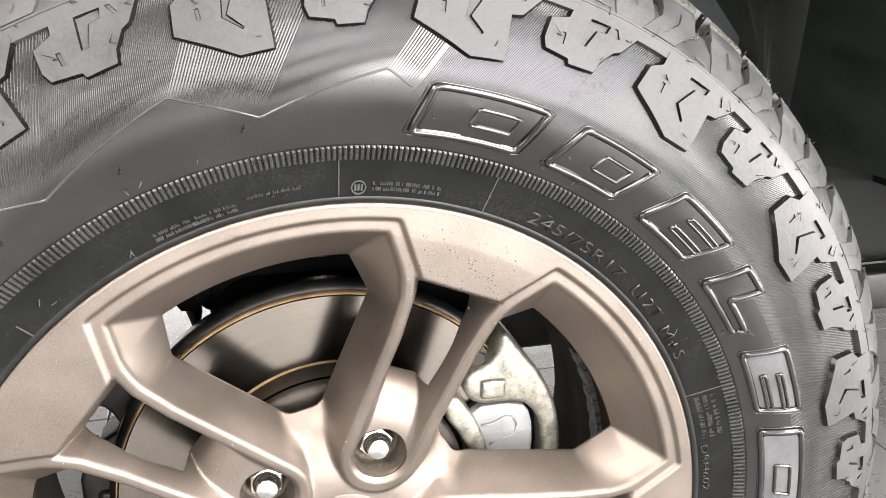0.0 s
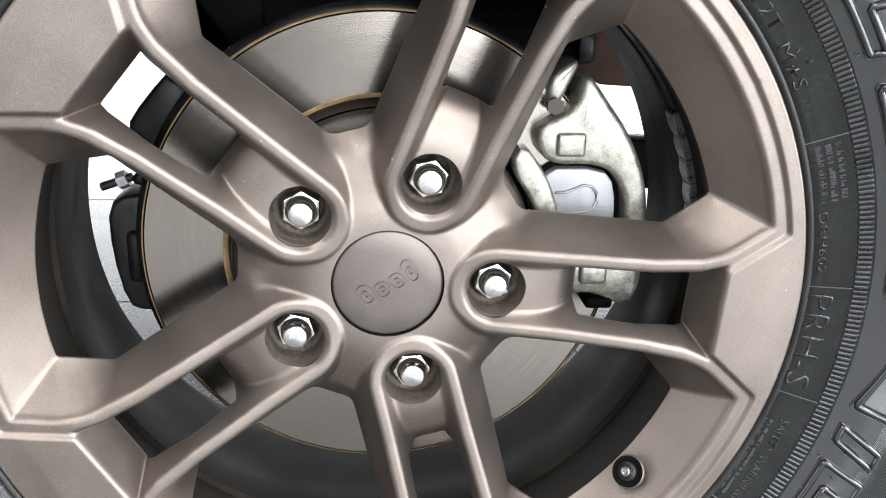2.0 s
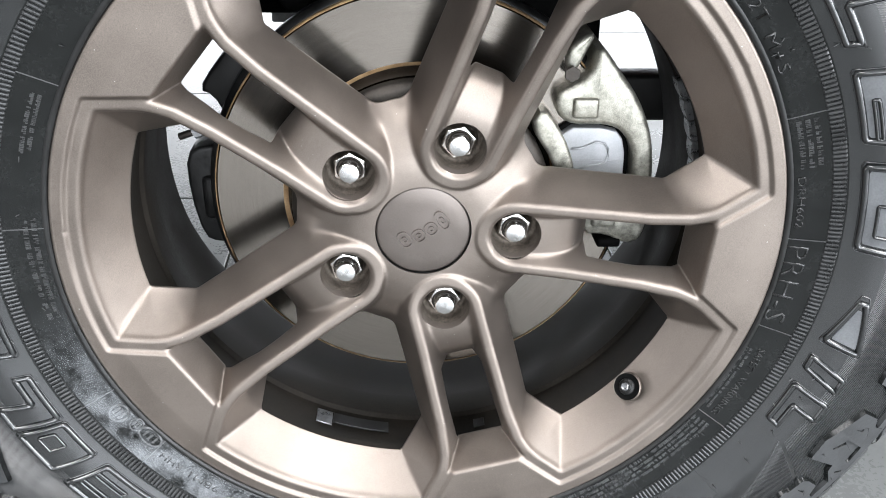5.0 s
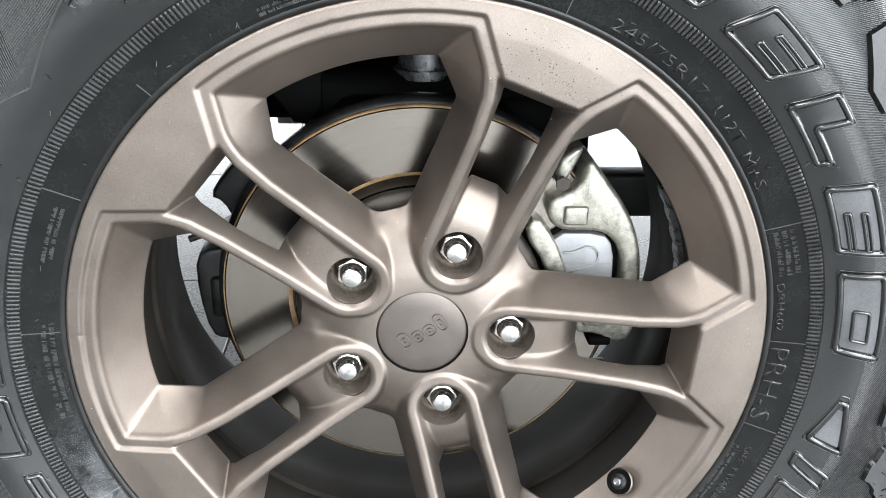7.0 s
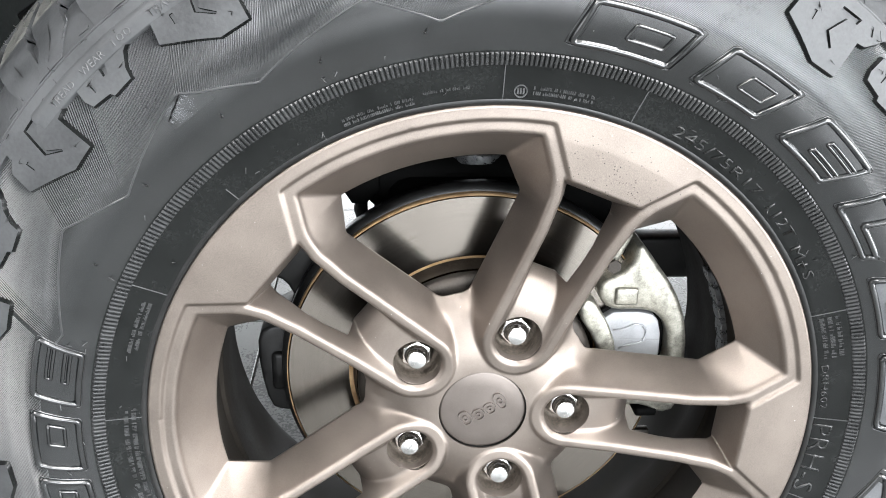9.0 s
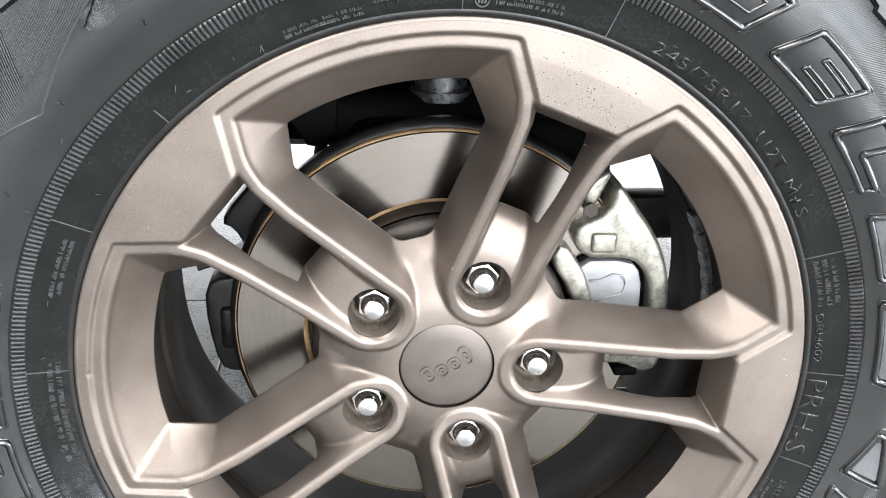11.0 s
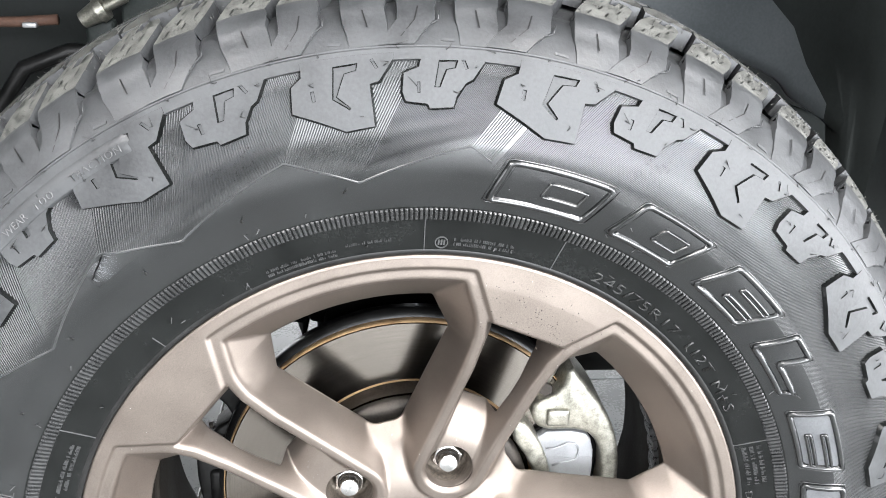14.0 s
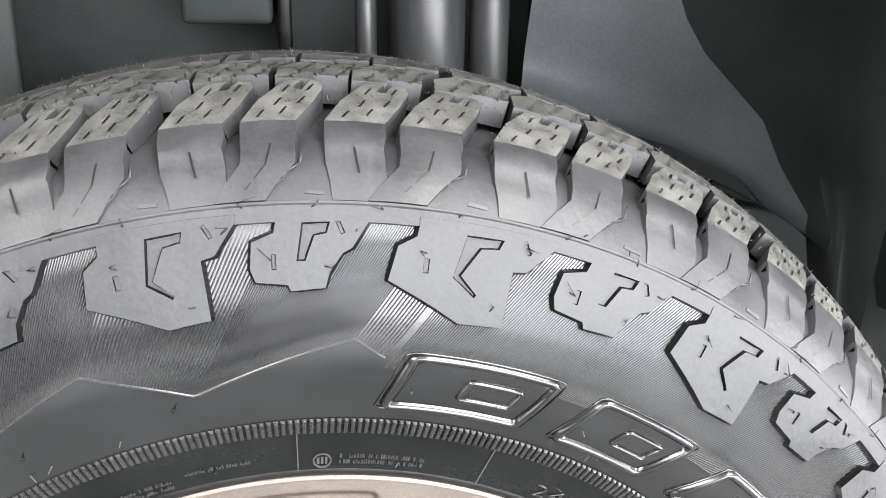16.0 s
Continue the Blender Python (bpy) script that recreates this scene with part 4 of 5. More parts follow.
def sidewall_pips():
    """Dark vent hairs in rings on the smooth sidewall."""
    bm = bmesh.new()
    rr = random.Random(33)
    for r, a0, a1, gap in ((0.2870, -84, -22, 5.6), (0.2520, -70, -20, 9.0), (0.2860, 100, 160, 13.0)):
        a = a0
        while a < a1:
            p, q = on_side(r, a, 0.0), on_side(r + rr.uniform(0.002, 0.0045), a + rr.uniform(-0.5, 0.3), 0.0018)
            rod(bm, on_side(r, a, -0.0002), on_side(r, a, 0.0006), 0.0009, 0.0007, 8)
            rod(bm, p, q, 0.0004, 0.0002, 5)
            a += gap + rr.uniform(-1.0, 1.0)
    return bm


def whiskers():
    """Dark vent whiskers lying on the shoulder, two or three to a block."""
    bm = bmesh.new()
    rr = random.Random(21)
    for s0, l0 in zip(START, LENGTH):
        for share, r, h in ((0.11, 0.3490, 0.0036), (0.33, 0.3300, 0.0036), (0.45, 0.3560, 0.0036), (0.60, 0.3450, 0.0032), (0.80, 0.3420, 0.0032), (0.88, 0.3560, 0.0032), (0.18, 0.3640, 0.0034), (0.52, 0.3645, 0.0034), (0.76, 0.3640, 0.0034), (0.97, 0.3645, 0.0034)):
            a = s0 - l0 * (share + rr.uniform(-0.02, 0.02))
            p = on_side(r, a, h)
            m = on_side(r + rr.uniform(-0.001, 0.002), a + rr.uniform(-0.5, 0.5), h + 0.0012)
            q = on_side(r + rr.uniform(-0.002, 0.005), a + rr.uniform(-0.9, 0.9), h + rr.uniform(0.0005, 0.003))
            rod(bm, p, m, 0.0003, 0.00025, 5)
            rod(bm, m, q, 0.00025, 0.00012, 5)
    return bm


part("tread_fuzz", fuzz(), TREAD, tyre, "short rubber hairs on the tread", kind="stuff")
part("vent_pips", sidewall_pips(), BLACK, tyre, "small dark vent hairs", kind="stuff")
part("vent_rubber", whiskers(), BLACK, tyre, "thin dark rubber vent whiskers", kind="stuff")
part("mould_flash", hairs(), MOULD, tyre, "thin rubber moulding hairs", kind="stuff")

def ridge(loop, w, h):
    """A rounded ridge along a closed line of (degrees, radius) on the sidewall."""
    line = []
    for (a, p), (b, q) in zip(loop, loop[1:] + loop[:1]):
        n = max(1, int(math.hypot(radians(b - a) * p, q - p) / 0.003))
        line += [(a + (b - a) * i / n, p + (q - p) * i / n) for i in range(n)]
    bm = bmesh.new()
    rows = []
    for (a, p), (b, q), (c, s) in zip(line[-1:] + line[:-1], line, line[1:] + line[:1]):
        u, v = radians(c - a) * q, s - p
        k = max(math.hypot(u, v), 1e-6)
        nu, nv = -v / k, u / k
        rows.append([bm.verts.new(on_side(q + nv * o * w, b + math.degrees(nu * o * w / q), z)) for o, z in ((-1.25, -0.0003), (-0.9, h * 0.5), (-0.5, h * 0.9), (0, h), (0.5, h * 0.9), (0.9, h * 0.5), (1.25, -0.0003))])
    for p, q in zip(rows, rows[1:] + rows[:1]):
        for i in range(6):
            bm.faces.new((p[i], p[i + 1], q[i + 1], q[i]))
    bmesh.ops.recalc_face_normals(bm, faces=bm.faces)
    return bm


# lettering bands of the maker and model: plain raised frames with a bar
def letter(a0, a1, lean, r0, r1, kind, h=0.0019):
    """A raised plain frame between two angles, leaning by some degrees."""
    def at(s, t):
        return (a0 + (a1 - a0) * s + lean * (t - 0.0), r0 + (r1 - r0) * t)

    def shape(pts, rounds):
        return cut_corners([at(s, t) for s, t in pts], 0.18 if rounds == 2 else 0.2)

    outlines = {
        "block": ([(0, 0), (1, 0), (1, 1), (0, 1)], [[(0.46, 0.34), (0.80, 0.34), (0.80, 0.66), (0.46, 0.66)]]),
        "comb": ([(0, 0), (1, 0), (1, 1), (0, 1)], [[(0.40, 0.28), (0.92, 0.28), (0.92, 0.38), (0.40, 0.38)], [(0.40, 0.60), (0.92, 0.60), (0.92, 0.70), (0.40, 0.70)]]),
        "angle": ([(0, 0), (1, 0), (1, 0.36), (0.48, 0.36), (0.48, 1), (0, 1)], []),
        "bar": ([(0, 0), (1, 0), (1, 1), (0, 1)], []),
        "wedge": ([(0, 0.45), (1, 0), (1, 1), (0, 0.62)], []),
    }
    pts, bars = outlines[kind]
    rounds = 2
    outer = shape(pts, rounds)
    cx = sum(p[0] for p in pts) / len(pts)
    cy = sum(p[1] for p in pts) / len(pts)
    dw, dr = 0.135, 0.135
    if kind == "angle":
        inner = shape([(dw * 0.8, dr), (1 - dw * 0.7, dr), (1 - dw * 0.7, 0.36 - dr * 0.8), (0.48 - dw * 0.8, 0.36 - dr * 0.8), (0.48 - dw * 0.8, 1 - dr), (dw * 0.8, 1 - dr)], rounds)
    elif kind == "wedge":
        inner = shape([(0.25, 0.46), (1 - dw, 0.22), (1 - dw, 0.80), (0.25, 0.58)], rounds)
    else:
        k = 0.55 if kind == "bar" else 1 - 2 * dw * 0.72
        inner = shape([(cx + (s - cx) * k, cy + (t - cy) * (1 - 2 * dr)) for s, t in pts], rounds)
    cuts = (r0 + (r1 - r0) * 0.33, r0 + (r1 - r0) * 0.66)
    fan = [min(a0, a1) - 4 + 1.6 * k for k in range(14)]
    # a broad rounded border, a low face within it, and its strokes
    middle = [((p[0] + q[0]) / 2, (p[1] + q[1]) / 2) for p, q in zip(outer, inner)]
    ob = part("letter_frame", ridge(middle, 0.0019, 0.0026), OUTER, tyre)
    part("letter_rim", ridge(outer, 0.0005, 0.0008), OUTER, ob)
    for b in bars:
        part("letter_bar", ridge(shape(b, 1), 0.0011, 0.0020), OUTER, ob)
    # right-hand letters get a paler face: the sheen there put into colour
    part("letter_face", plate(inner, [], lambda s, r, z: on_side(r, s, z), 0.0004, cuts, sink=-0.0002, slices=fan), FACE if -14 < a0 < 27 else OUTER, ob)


for a0, a1, lean, kind in ((83.3, 69.6, -2.0, "block"), (66.8, 56.2, -2.5, "block"), (52.6, 43.0, -2.6, "comb"), (39.2, 29.4, -1.8, "angle"), (26.4, 16.2, -1.5, "comb"), (13.7, 0.9, -1.0, "block"), (-5.0, -13.6, -1.0, "wedge"), (-15.8, -18.3, -2.2, "bar"), (-20.8, -28.0, -1.2, "angle"),
                           (164.6, 173.2, 0, "comb"), (175.0, 183.6, 0, "block"), (185.0, 195.0, 0, "block"), (198.0, 206.5, 0, "angle"), (206.8, 214.0, 0.0, "block"), (216.0, 226.0, 0.0, "comb"), (226.8, 236.0, 0.0, "block"), (237.5, 247.0, 0.0, "block"), (248.0, 252.6, 0.0, "bar"), (254.2, 265.2, 0.0, "block"), (267.0, 279.4, 0.0, "block")):
    if a0 < 100 and a0 > -40:
        letter(a0, a1, lean, 0.2775, 0.3075, kind)
    else:
        letter(a1, a0, -2.2, 0.2760, 0.3060, kind)


# a torn scuff in the rubber
rs = random.Random(3)
tear = [(130.9 - 0.37 * k + rs.uniform(-0.12, 0.12), 0.3026 + 0.00098 * k) for k in range(9)]
part("scuff", plate(tear + [(a - rs.uniform(0.15, 0.55), r + rs.uniform(-0.0004, 0.0004)) for a, r in reversed(tear)], [], lambda s, r, z: on_side(r, s, z), 0.0010), DEEP, tyre, "small torn scuff in the rubber", smooth=False)

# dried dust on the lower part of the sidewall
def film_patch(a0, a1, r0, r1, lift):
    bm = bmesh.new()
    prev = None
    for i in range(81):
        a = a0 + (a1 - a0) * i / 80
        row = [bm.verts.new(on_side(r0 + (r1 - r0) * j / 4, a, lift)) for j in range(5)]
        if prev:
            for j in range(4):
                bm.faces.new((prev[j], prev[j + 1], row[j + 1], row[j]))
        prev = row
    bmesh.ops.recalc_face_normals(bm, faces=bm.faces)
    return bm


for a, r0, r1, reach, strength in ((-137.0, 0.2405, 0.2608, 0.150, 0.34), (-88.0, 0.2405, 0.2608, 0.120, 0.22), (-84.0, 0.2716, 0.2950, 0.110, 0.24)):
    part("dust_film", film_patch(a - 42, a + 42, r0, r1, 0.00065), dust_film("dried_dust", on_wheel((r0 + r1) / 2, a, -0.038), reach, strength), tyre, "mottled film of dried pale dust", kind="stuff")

# rubbed smear beside the tear: its soft sheen painted as a pale film
part("scuff_film", film_patch(131.0, 125.0, 0.2965, 0.3090, 0.0005), dust_film("scuff_sheen", on_wheel(0.3055, 128.6, -0.052), 0.011, 0.16), tyre, "pale rubbed patch beside the scuff, its sheen put into colour", kind="stuff")
bm = bmesh.new()
for k in range(14):
    a, r = 130.6 - 0.22 * k + rs.uniform(-0.2, 0.2), 0.3022 + 0.00058 * k
    rod(bm, on_side(r, a, 0.0006), on_side(r - rs.uniform(0.001, 0.0032), a - rs.uniform(-0.2, 0.5), 0.0010 + rs.uniform(0, 0.0008)), 0.00016, 0.00008, 5)
part("torn_fibre", bm, FACE, tyre, "pale torn rubber fibres", kind="stuff")

# readable moulded writing, laid round the tyre clockwise with its head outwards
def writing(text, a0, a1, r, size, h=0.0008, mat=None):
    cu = bpy.data.curves.new("writing", "FONT")
    cu.body, cu.size, cu.extrude, cu.resolution_u, cu.offset = text, 1.0, 0.0, 2, -0.014
    ob = bpy.data.objects.new("writing", cu)
    scene.collection.objects.link(ob)
    me = bpy.data.meshes.new_from_object(ob.evaluated_get(bpy.context.evaluated_depsgraph_get()))
    bpy.data.objects.remove(ob)
    bm = bmesh.new()
    bm.from_mesh(me)
    r_ = bmesh.ops.extrude_face_region(bm, geom=bm.faces[:])
    for v in r_["geom"]:
        if isinstance(v, bmesh.types.BMVert):
            v.co.z = 1
    xs = [v.co.x for v in bm.verts]
    x0, x1 = min(xs), max(xs)
    for v in bm.verts:
        a = a0 + (a1 - a0) * (v.co.x - x0) / (x1 - x0)
        v.co = on_side(r + v.co.y * size, a, h if v.co.z > 0.5 else -0.0002)
    bmesh.ops.recalc_face_normals(bm, faces=bm.faces)
    part("writing", bm, mat or PRINT, tyre, "small moulded sidewall writing", smooth=False)


writing("245/75R17", 63.8, 46.6, 0.2435, 0.0105)
writing("112T", 43.8, 37.2, 0.2435, 0.0105)
writing("M+S", 35.2, 29.0, 0.2420, 0.0105)
writing("SAFETY WARNING:", -18.4, -32.4, 0.2475, 0.0070)
writing("PRH-S", 0.4, -13.2, 0.2395, 0.0200, 0.0006, PRINT)
writing("DRH602", 12.0, 3.6, 0.2420, 0.0070)
writing("DOT", -121.0, -125.5, 0.2460, 0.0075)
writing("9BM1", -127.5, -133.2, 0.2460, 0.0075)
writing("RHH", -135.0, -139.2, 0.2460, 0.0075)


def small_bars(rows, a0, a1, r, pitch, seed):
    """Rows of dashes for print too small to read."""
    rr = random.Random(seed)
    bm = bmesh.new()
    for row in range(rows):
        rad = r - row * pitch
        a = a0
        while a > a1:
            w = rr.uniform(0.09, 0.22)
            if rr.random() < 0.9:
                hh = pitch * rr.choice((0.6, 0.6, 0.35, 0.62))
                v = [bm.verts.new(on_side(q, d, 0.0006)) for q, d in ((rad, a), (rad, a - w), (rad + hh, a - w), (rad + hh, a))]
                lo = [bm.verts.new(on_side(q, d, -0.0002)) for q, d in ((rad, a), (rad, a - w), (rad + hh, a - w), (rad + hh, a))]
                bm.faces.new(v)
                for i in range(4):
                    bm.faces.new((v[i], lo[i], lo[(i + 1) % 4], v[(i + 1) % 4]))
            a -= w + (rr.uniform(0.3, 0.5) if rr.random() < 0.12 else rr.uniform(0.07, 0.13))
    bmesh.ops.recalc_face_normals(bm, faces=bm.faces)
    part("small_print", bm, TEXT, tyre, "rows of tiny moulded print", smooth=False, kind="stuff")


for i, (rows, a0, a1, r, p) in enumerate(((2, 85.8, 77.0, 0.2470, 0.0033), (2, 113.5, 103.0, 0.2455, 0.0030), (1, 102.0, 95.0, 0.2475, 0.0028), (2, 164.0, 155.0, 0.2500, 0.0040), (3, 21.0, 13.5, 0.2540, 0.0050), (2, -19.0, -32.0, 0.2420, 0.0032), (4, -34.5, -64.5, 0.2510, 0.0036), (3, -67.0, -79.0, 0.2500, 0.0036), (2, -79.5, -88.0, 0.2490, 0.0036), (2, -169.0, -186.0, 0.2480, 0.0050))):
    small_bars(rows, a0, a1, r, p, i)


def raised_band(a0, a1, r0, r1, h):
    """A low flat panel along the shoulder, with an eased inner edge."""
    bm = bmesh.new()
    rows = []
    for i in range(61):
        a = a0 + (a1 - a0) * i / 60
        e = 0.0 if 0 < i < 60 else 1.0
        rows.append([bm.verts.new(on_side(r, a, z - e * 0.0006)) for r, z in ((r0 - 0.0008, -0.0003), (r0, h - 0.0005), (r0 + 0.0006, h), ((r0 + r1) / 2, h), (r1, h), (r1 + 0.0006, h - 0.0012))])
    for p, q in zip(rows, rows[1:]):
        for k in range(5):
            bm.faces.new((p[k], q[k], q[k + 1], p[k + 1]))
    bmesh.ops.recalc_face_normals(bm, faces=bm.faces)
    return bm


part("grade_panel", raised_band(140.5, 118.5, 0.3488, 0.3594, 0.0038), SHOULDER, tyre, "low panel with worn moulded writing")
for word, a0, a1 in (("TREAD", 138.0, 134.9), ("WEAR", 133.7, 130.8), ("100", 129.5, 127.4), ("TRACTION", 125.2, 119.6)):
    writing(word, a0, a1, 0.3512, 0.0062, 0.0044, MOULD)


def ring_mark(deg, r, rad, name="round_mark", stretch=1.0):
    def at(k, q):
        return (deg + math.degrees(q * stretch * math.cos(k) / r), r + q * math.sin(k))
    n = 28
    outer = [at(2 * math.pi * i / n, rad) for i in range(n)]
    inner = [at(2 * math.pi * i / n, rad * 0.84) for i in range(n)]
    ob = part(name, plate(outer, [inner], lambda s, q, z: on_side(q, s, z), 0.0006), MOULD, tyre, smooth=False)
    for k in (-1, 0, 1):
        w = math.degrees(rad * 0.13 / r)
        c = deg + math.degrees(k * rad * 0.42 * stretch / r)
        part("mark_bar", plate([(c - w, r - rad * 0.45), (c + w, r - rad * 0.45), (c + w, r + rad * 0.45), (c - w, r + rad * 0.45)], [], lambda s, q, z: on_side(q, s, z), 0.0005), MOULD, ob, smooth=False)


ring_mark(87.6, 0.2455, 0.0042)
ring_mark(-149.5, 0.2470, 0.0068)
ring_mark(-146.0, 0.2440, 0.0050)
ring_mark(-142.8, 0.2440, 0.0055, stretch=1.9)
ring_mark(-116.0, 0.2430, 0.0048, stretch=2.0)
for a, r0, r1 in ((90.1, 0.2385, 0.2622), (70.3, 0.2400, 0.2625), (152.8, 0.2400, 0.2625), (175.8, 0.2390, 0.2625), (116.8, 0.2380, 0.2450), (21.8, 0.2390, 0.2622), (1.6, 0.2390, 0.2622), (-14.5, 0.2390, 0.2622), (-33.3, 0.2390, 0.2622), (-66.0, 0.2390, 0.2622), (-94.9, 0.2390, 0.2622), (-118.8, 0.2390, 0.2622), (-140.4, 0.2390, 0.2622), (-153.5, 0.2390, 0.2622), (133.0, 0.2400, 0.2500)):
    part("parting_line", plate([(a - 0.065, r0), (a + 0.065, r0), (a + 0.065, r1), (a - 0.065, r1)], [], lambda s, q, z: on_side(q, s, z), 0.0006, (0.245, 0.252, 0.258)), MOULD, tyre, smooth=False)

# ---- brake and running gear behind the wheel ----
disc = thing("brake_disc", "machined steel brake disc with rusty edges", "brake disc")
part("friction_face", lathe([(0.1478, 0.0560), (0.1470, 0.0550), (0.1000, 0.0550), (0.0994, 0.0556)], 200), DISC, disc, smooth=False)
part("rust_edge", lathe([(0.1480, 0.0549), (0.1490, 0.0556), (0.1492, 0.0580), (0.1492, 0.0620)], 200), RUST, disc, "rusty outer edge")
part("rust_edge", lathe([(0.1000, 0.0548), (0.0988, 0.0552), (0.0968, 0.0575)], 160), RUST, disc, "rusty inner edge")
part("disc_rear", lathe([(0.1490, 0.0620), (0.1535, 0.0632), (0.1540, 0.0700), (0.1535, 0.0780), (0.1000, 0.0790)], 200), BLACK, disc, "black rear half of the vented disc")
part("hat", lathe([(0.0970, 0.0580), (0.0945, 0.0540), (0.0935, 0.0470), (0.0925, 0.0400), (0.0900, 0.0370), (0.0860, 0.0355), (0.0400, 0.0350), (0.0100, 0.0350)], 160), DARKSTEEL, disc, "dark cast hat of the disc")
part("bright_line", lathe([(0.0938, 0.0440), (0.0934, 0.0432), (0.0930, 0.0424)], 160), STEEL, disc)

caliper = thing("brake_caliper", "plated cast-metal brake caliper over the disc", "caliper")
BODY = [(0.120, 0.506), (0.127, 0.498), (0.136, 0.486), (0.147, 0.472), (0.156, 0.456), (0.162, 0.440), (0.1655, 0.422), (0.1665, 0.400), (0.1660, 0.372), (0.1630, 0.360), (0.1530, 0.356), (0.1515, 0.364), (0.1515, 0.421), (0.1460, 0.438), (0.1330, 0.4500), (0.0975, 0.4485), (0.0895, 0.4690), (0.0990, 0.4770), (0.1080, 0.4800), (0.1155, 0.4880), (0.1170, 0.4990)]
part("caliper_body", prism(spaced(smooth_loop(BODY, 2), 0.004), 0.0400, 0.0950, 0.0040), CAST, caliper, sharp=50)
part("boss", rounded_box((0.1035, 0.0365, 0.4550), (0.1215, 0.0440, 0.4695), 0.0022, None, 3), CAST, caliper)
part("foot", prism(smooth_loop([(0.1150, 0.3900), (0.1500, 0.3900), (0.1640, 0.3860), (0.1640, 0.3600), (0.1500, 0.3560), (0.1370, 0.3640), (0.1180, 0.3650)], 1), 0.0395, 0.0700, 0.0035), CAST, caliper, sharp=40)
part("foot_boss", rounded_box((0.1240, 0.0360, 0.3720), (0.1420, 0.0420, 0.3860), 0.0026, None, 3), CAST, caliper)
# solid black pieces: shade of the foot's recess and the pad's gap, painted
part("foot_shade", rounded_box((0.1300, 0.0385, 0.3540), (0.1480, 0.0600, 0.3615), 0.0025, None, 3), DEEP, caliper)
part("pad_gap_shade", prism(smooth_loop([(0.0945, 0.4490), (0.1370, 0.4490), (0.1485, 0.4360), (0.1500, 0.4050), (0.1440, 0.3830), (0.1110, 0.3830), (0.1010, 0.4250)], 1), 0.0515, 0.0540), DEEP, caliper, "black sheet painted as the shade round the brake pad", smooth=False)
plate_ob = part("pad_plate", prism(smooth_loop([(0.0960, 0.4462), (0.1350, 0.4462), (0.1440, 0.4350), (0.1455, 0.4050), (0.1400, 0.3860), (0.1150, 0.3860), (0.1040, 0.4250)], 1), 0.0440, 0.0540, 0.0012), PLATE, caliper, "smooth grey pad backing plate", sharp=40)
part("lower_plate", prism([(0.1075, 0.4220), (0.1440, 0.4220), (0.1440, 0.3900), (0.1160, 0.3900)], 0.0434, 0.0450, 0.0), PLATE, plate_ob, smooth=False)


def wire(pts, r, n=8):
    bm = bmesh.new()
    rings = []
    pts = [Vector(p) for p in pts]
    for i, p in enumerate(pts):
        d = (pts[min(i + 1, len(pts) - 1)] - pts[max(i - 1, 0)]).normalized()
        q = d.to_track_quat("Z", "Y")
        rings.append([bm.verts.new(p + q @ Vector((r * math.cos(2 * math.pi * k / n), r * math.sin(2 * math.pi * k / n), 0))) for k in range(n)])
    for a, b in zip(rings, rings[1:]):
        for k in range(n):
            bm.faces.new((a[k], a[(k + 1) % n], b[(k + 1) % n], b[k]))
    bm.faces.new(rings[0])
    bm.faces.new(rings[-1])
    bmesh.ops.recalc_face_normals(bm, faces=bm.faces)
    return bm


CLIP = [(0.1060, 0.4310), (0.1120, 0.4312), (0.1170, 0.4330), (0.1230, 0.4360), (0.1290, 0.4350), (0.1320, 0.4310), (0.1325, 0.4250), (0.1310, 0.4210), (0.1260, 0.4190), (0.1190, 0.4180), (0.1120, 0.4150)]
part("spring_clip", wire([(x, 0.0432, z) for x, z in CLIP], 0.0009), PLATE, caliper, "thin bent spring clip")
part("bracket", prism(smooth_loop([(0.0830, 0.4640), (0.0985, 0.4440), (0.1085, 0.4190), (0.1110, 0.3900), (0.1030, 0.3900), (0.0930, 0.4220), (0.0740, 0.4500)], 1), 0.0360, 0.0600, 0.0030), CAST, caliper, sharp=40)
part("upper_ear", prism(smooth_loop([(0.1180, 0.5120), (0.1080, 0.5090), (0.0980, 0.4990), (0.0990, 0.4860), (0.1050, 0.4840), (0.1110, 0.4960)], 1), 0.0480, 0.0800, 0.0030), CAST, caliper, sharp=40)
bm = bmesh.new()
rod(bm, (0.1020, 0.0440, 0.4850), (0.1020, 0.0700, 0.4850), 0.0036, None, 12)
rod(bm, (0.1020, 0.0420, 0.4850), (0.1020, 0.0450, 0.4850), 0.0055, None, 6)
part("bolt", bm, DARKSTEEL, caliper, smooth=False)

guard = thing("brake_guard", "black guard plate behind the brake disc", "guard plate")
part("guard_plate", prism(smooth_loop([(-0.1740, 0.4120), (-0.1600, 0.4200), (-0.1200, 0.4200), (-0.1200, 0.3380), (-0.1560, 0.3390), (-0.1670, 0.3440), (-0.1740, 0.3800)], 1), 0.0810, 0.1150, 0.0030), BLACK, guard, sharp=40)
part("guard_bulge", rounded_box((-0.1640, 0.0770, 0.3600), (-0.1300, 0.0900, 0.3960), 0.0050, None, 3), BLACK, guard)
part("guard_arm", prism(smooth_loop([(-0.1300, 0.4200), (-0.1560, 0.4230), (-0.1600, 0.4300), (-0.1420, 0.4400), (-0.1500, 0.4560), (-0.1600, 0.4600), (-0.1480, 0.4780), (-0.1280, 0.5000), (-0.1000, 0.4400)], 1), 0.0850, 0.1100, 0.0030), BLACK, guard, sharp=40)

knuckle = thing("steering_knuckle", "black steering knuckle with a bright ball joint stub", "suspension")
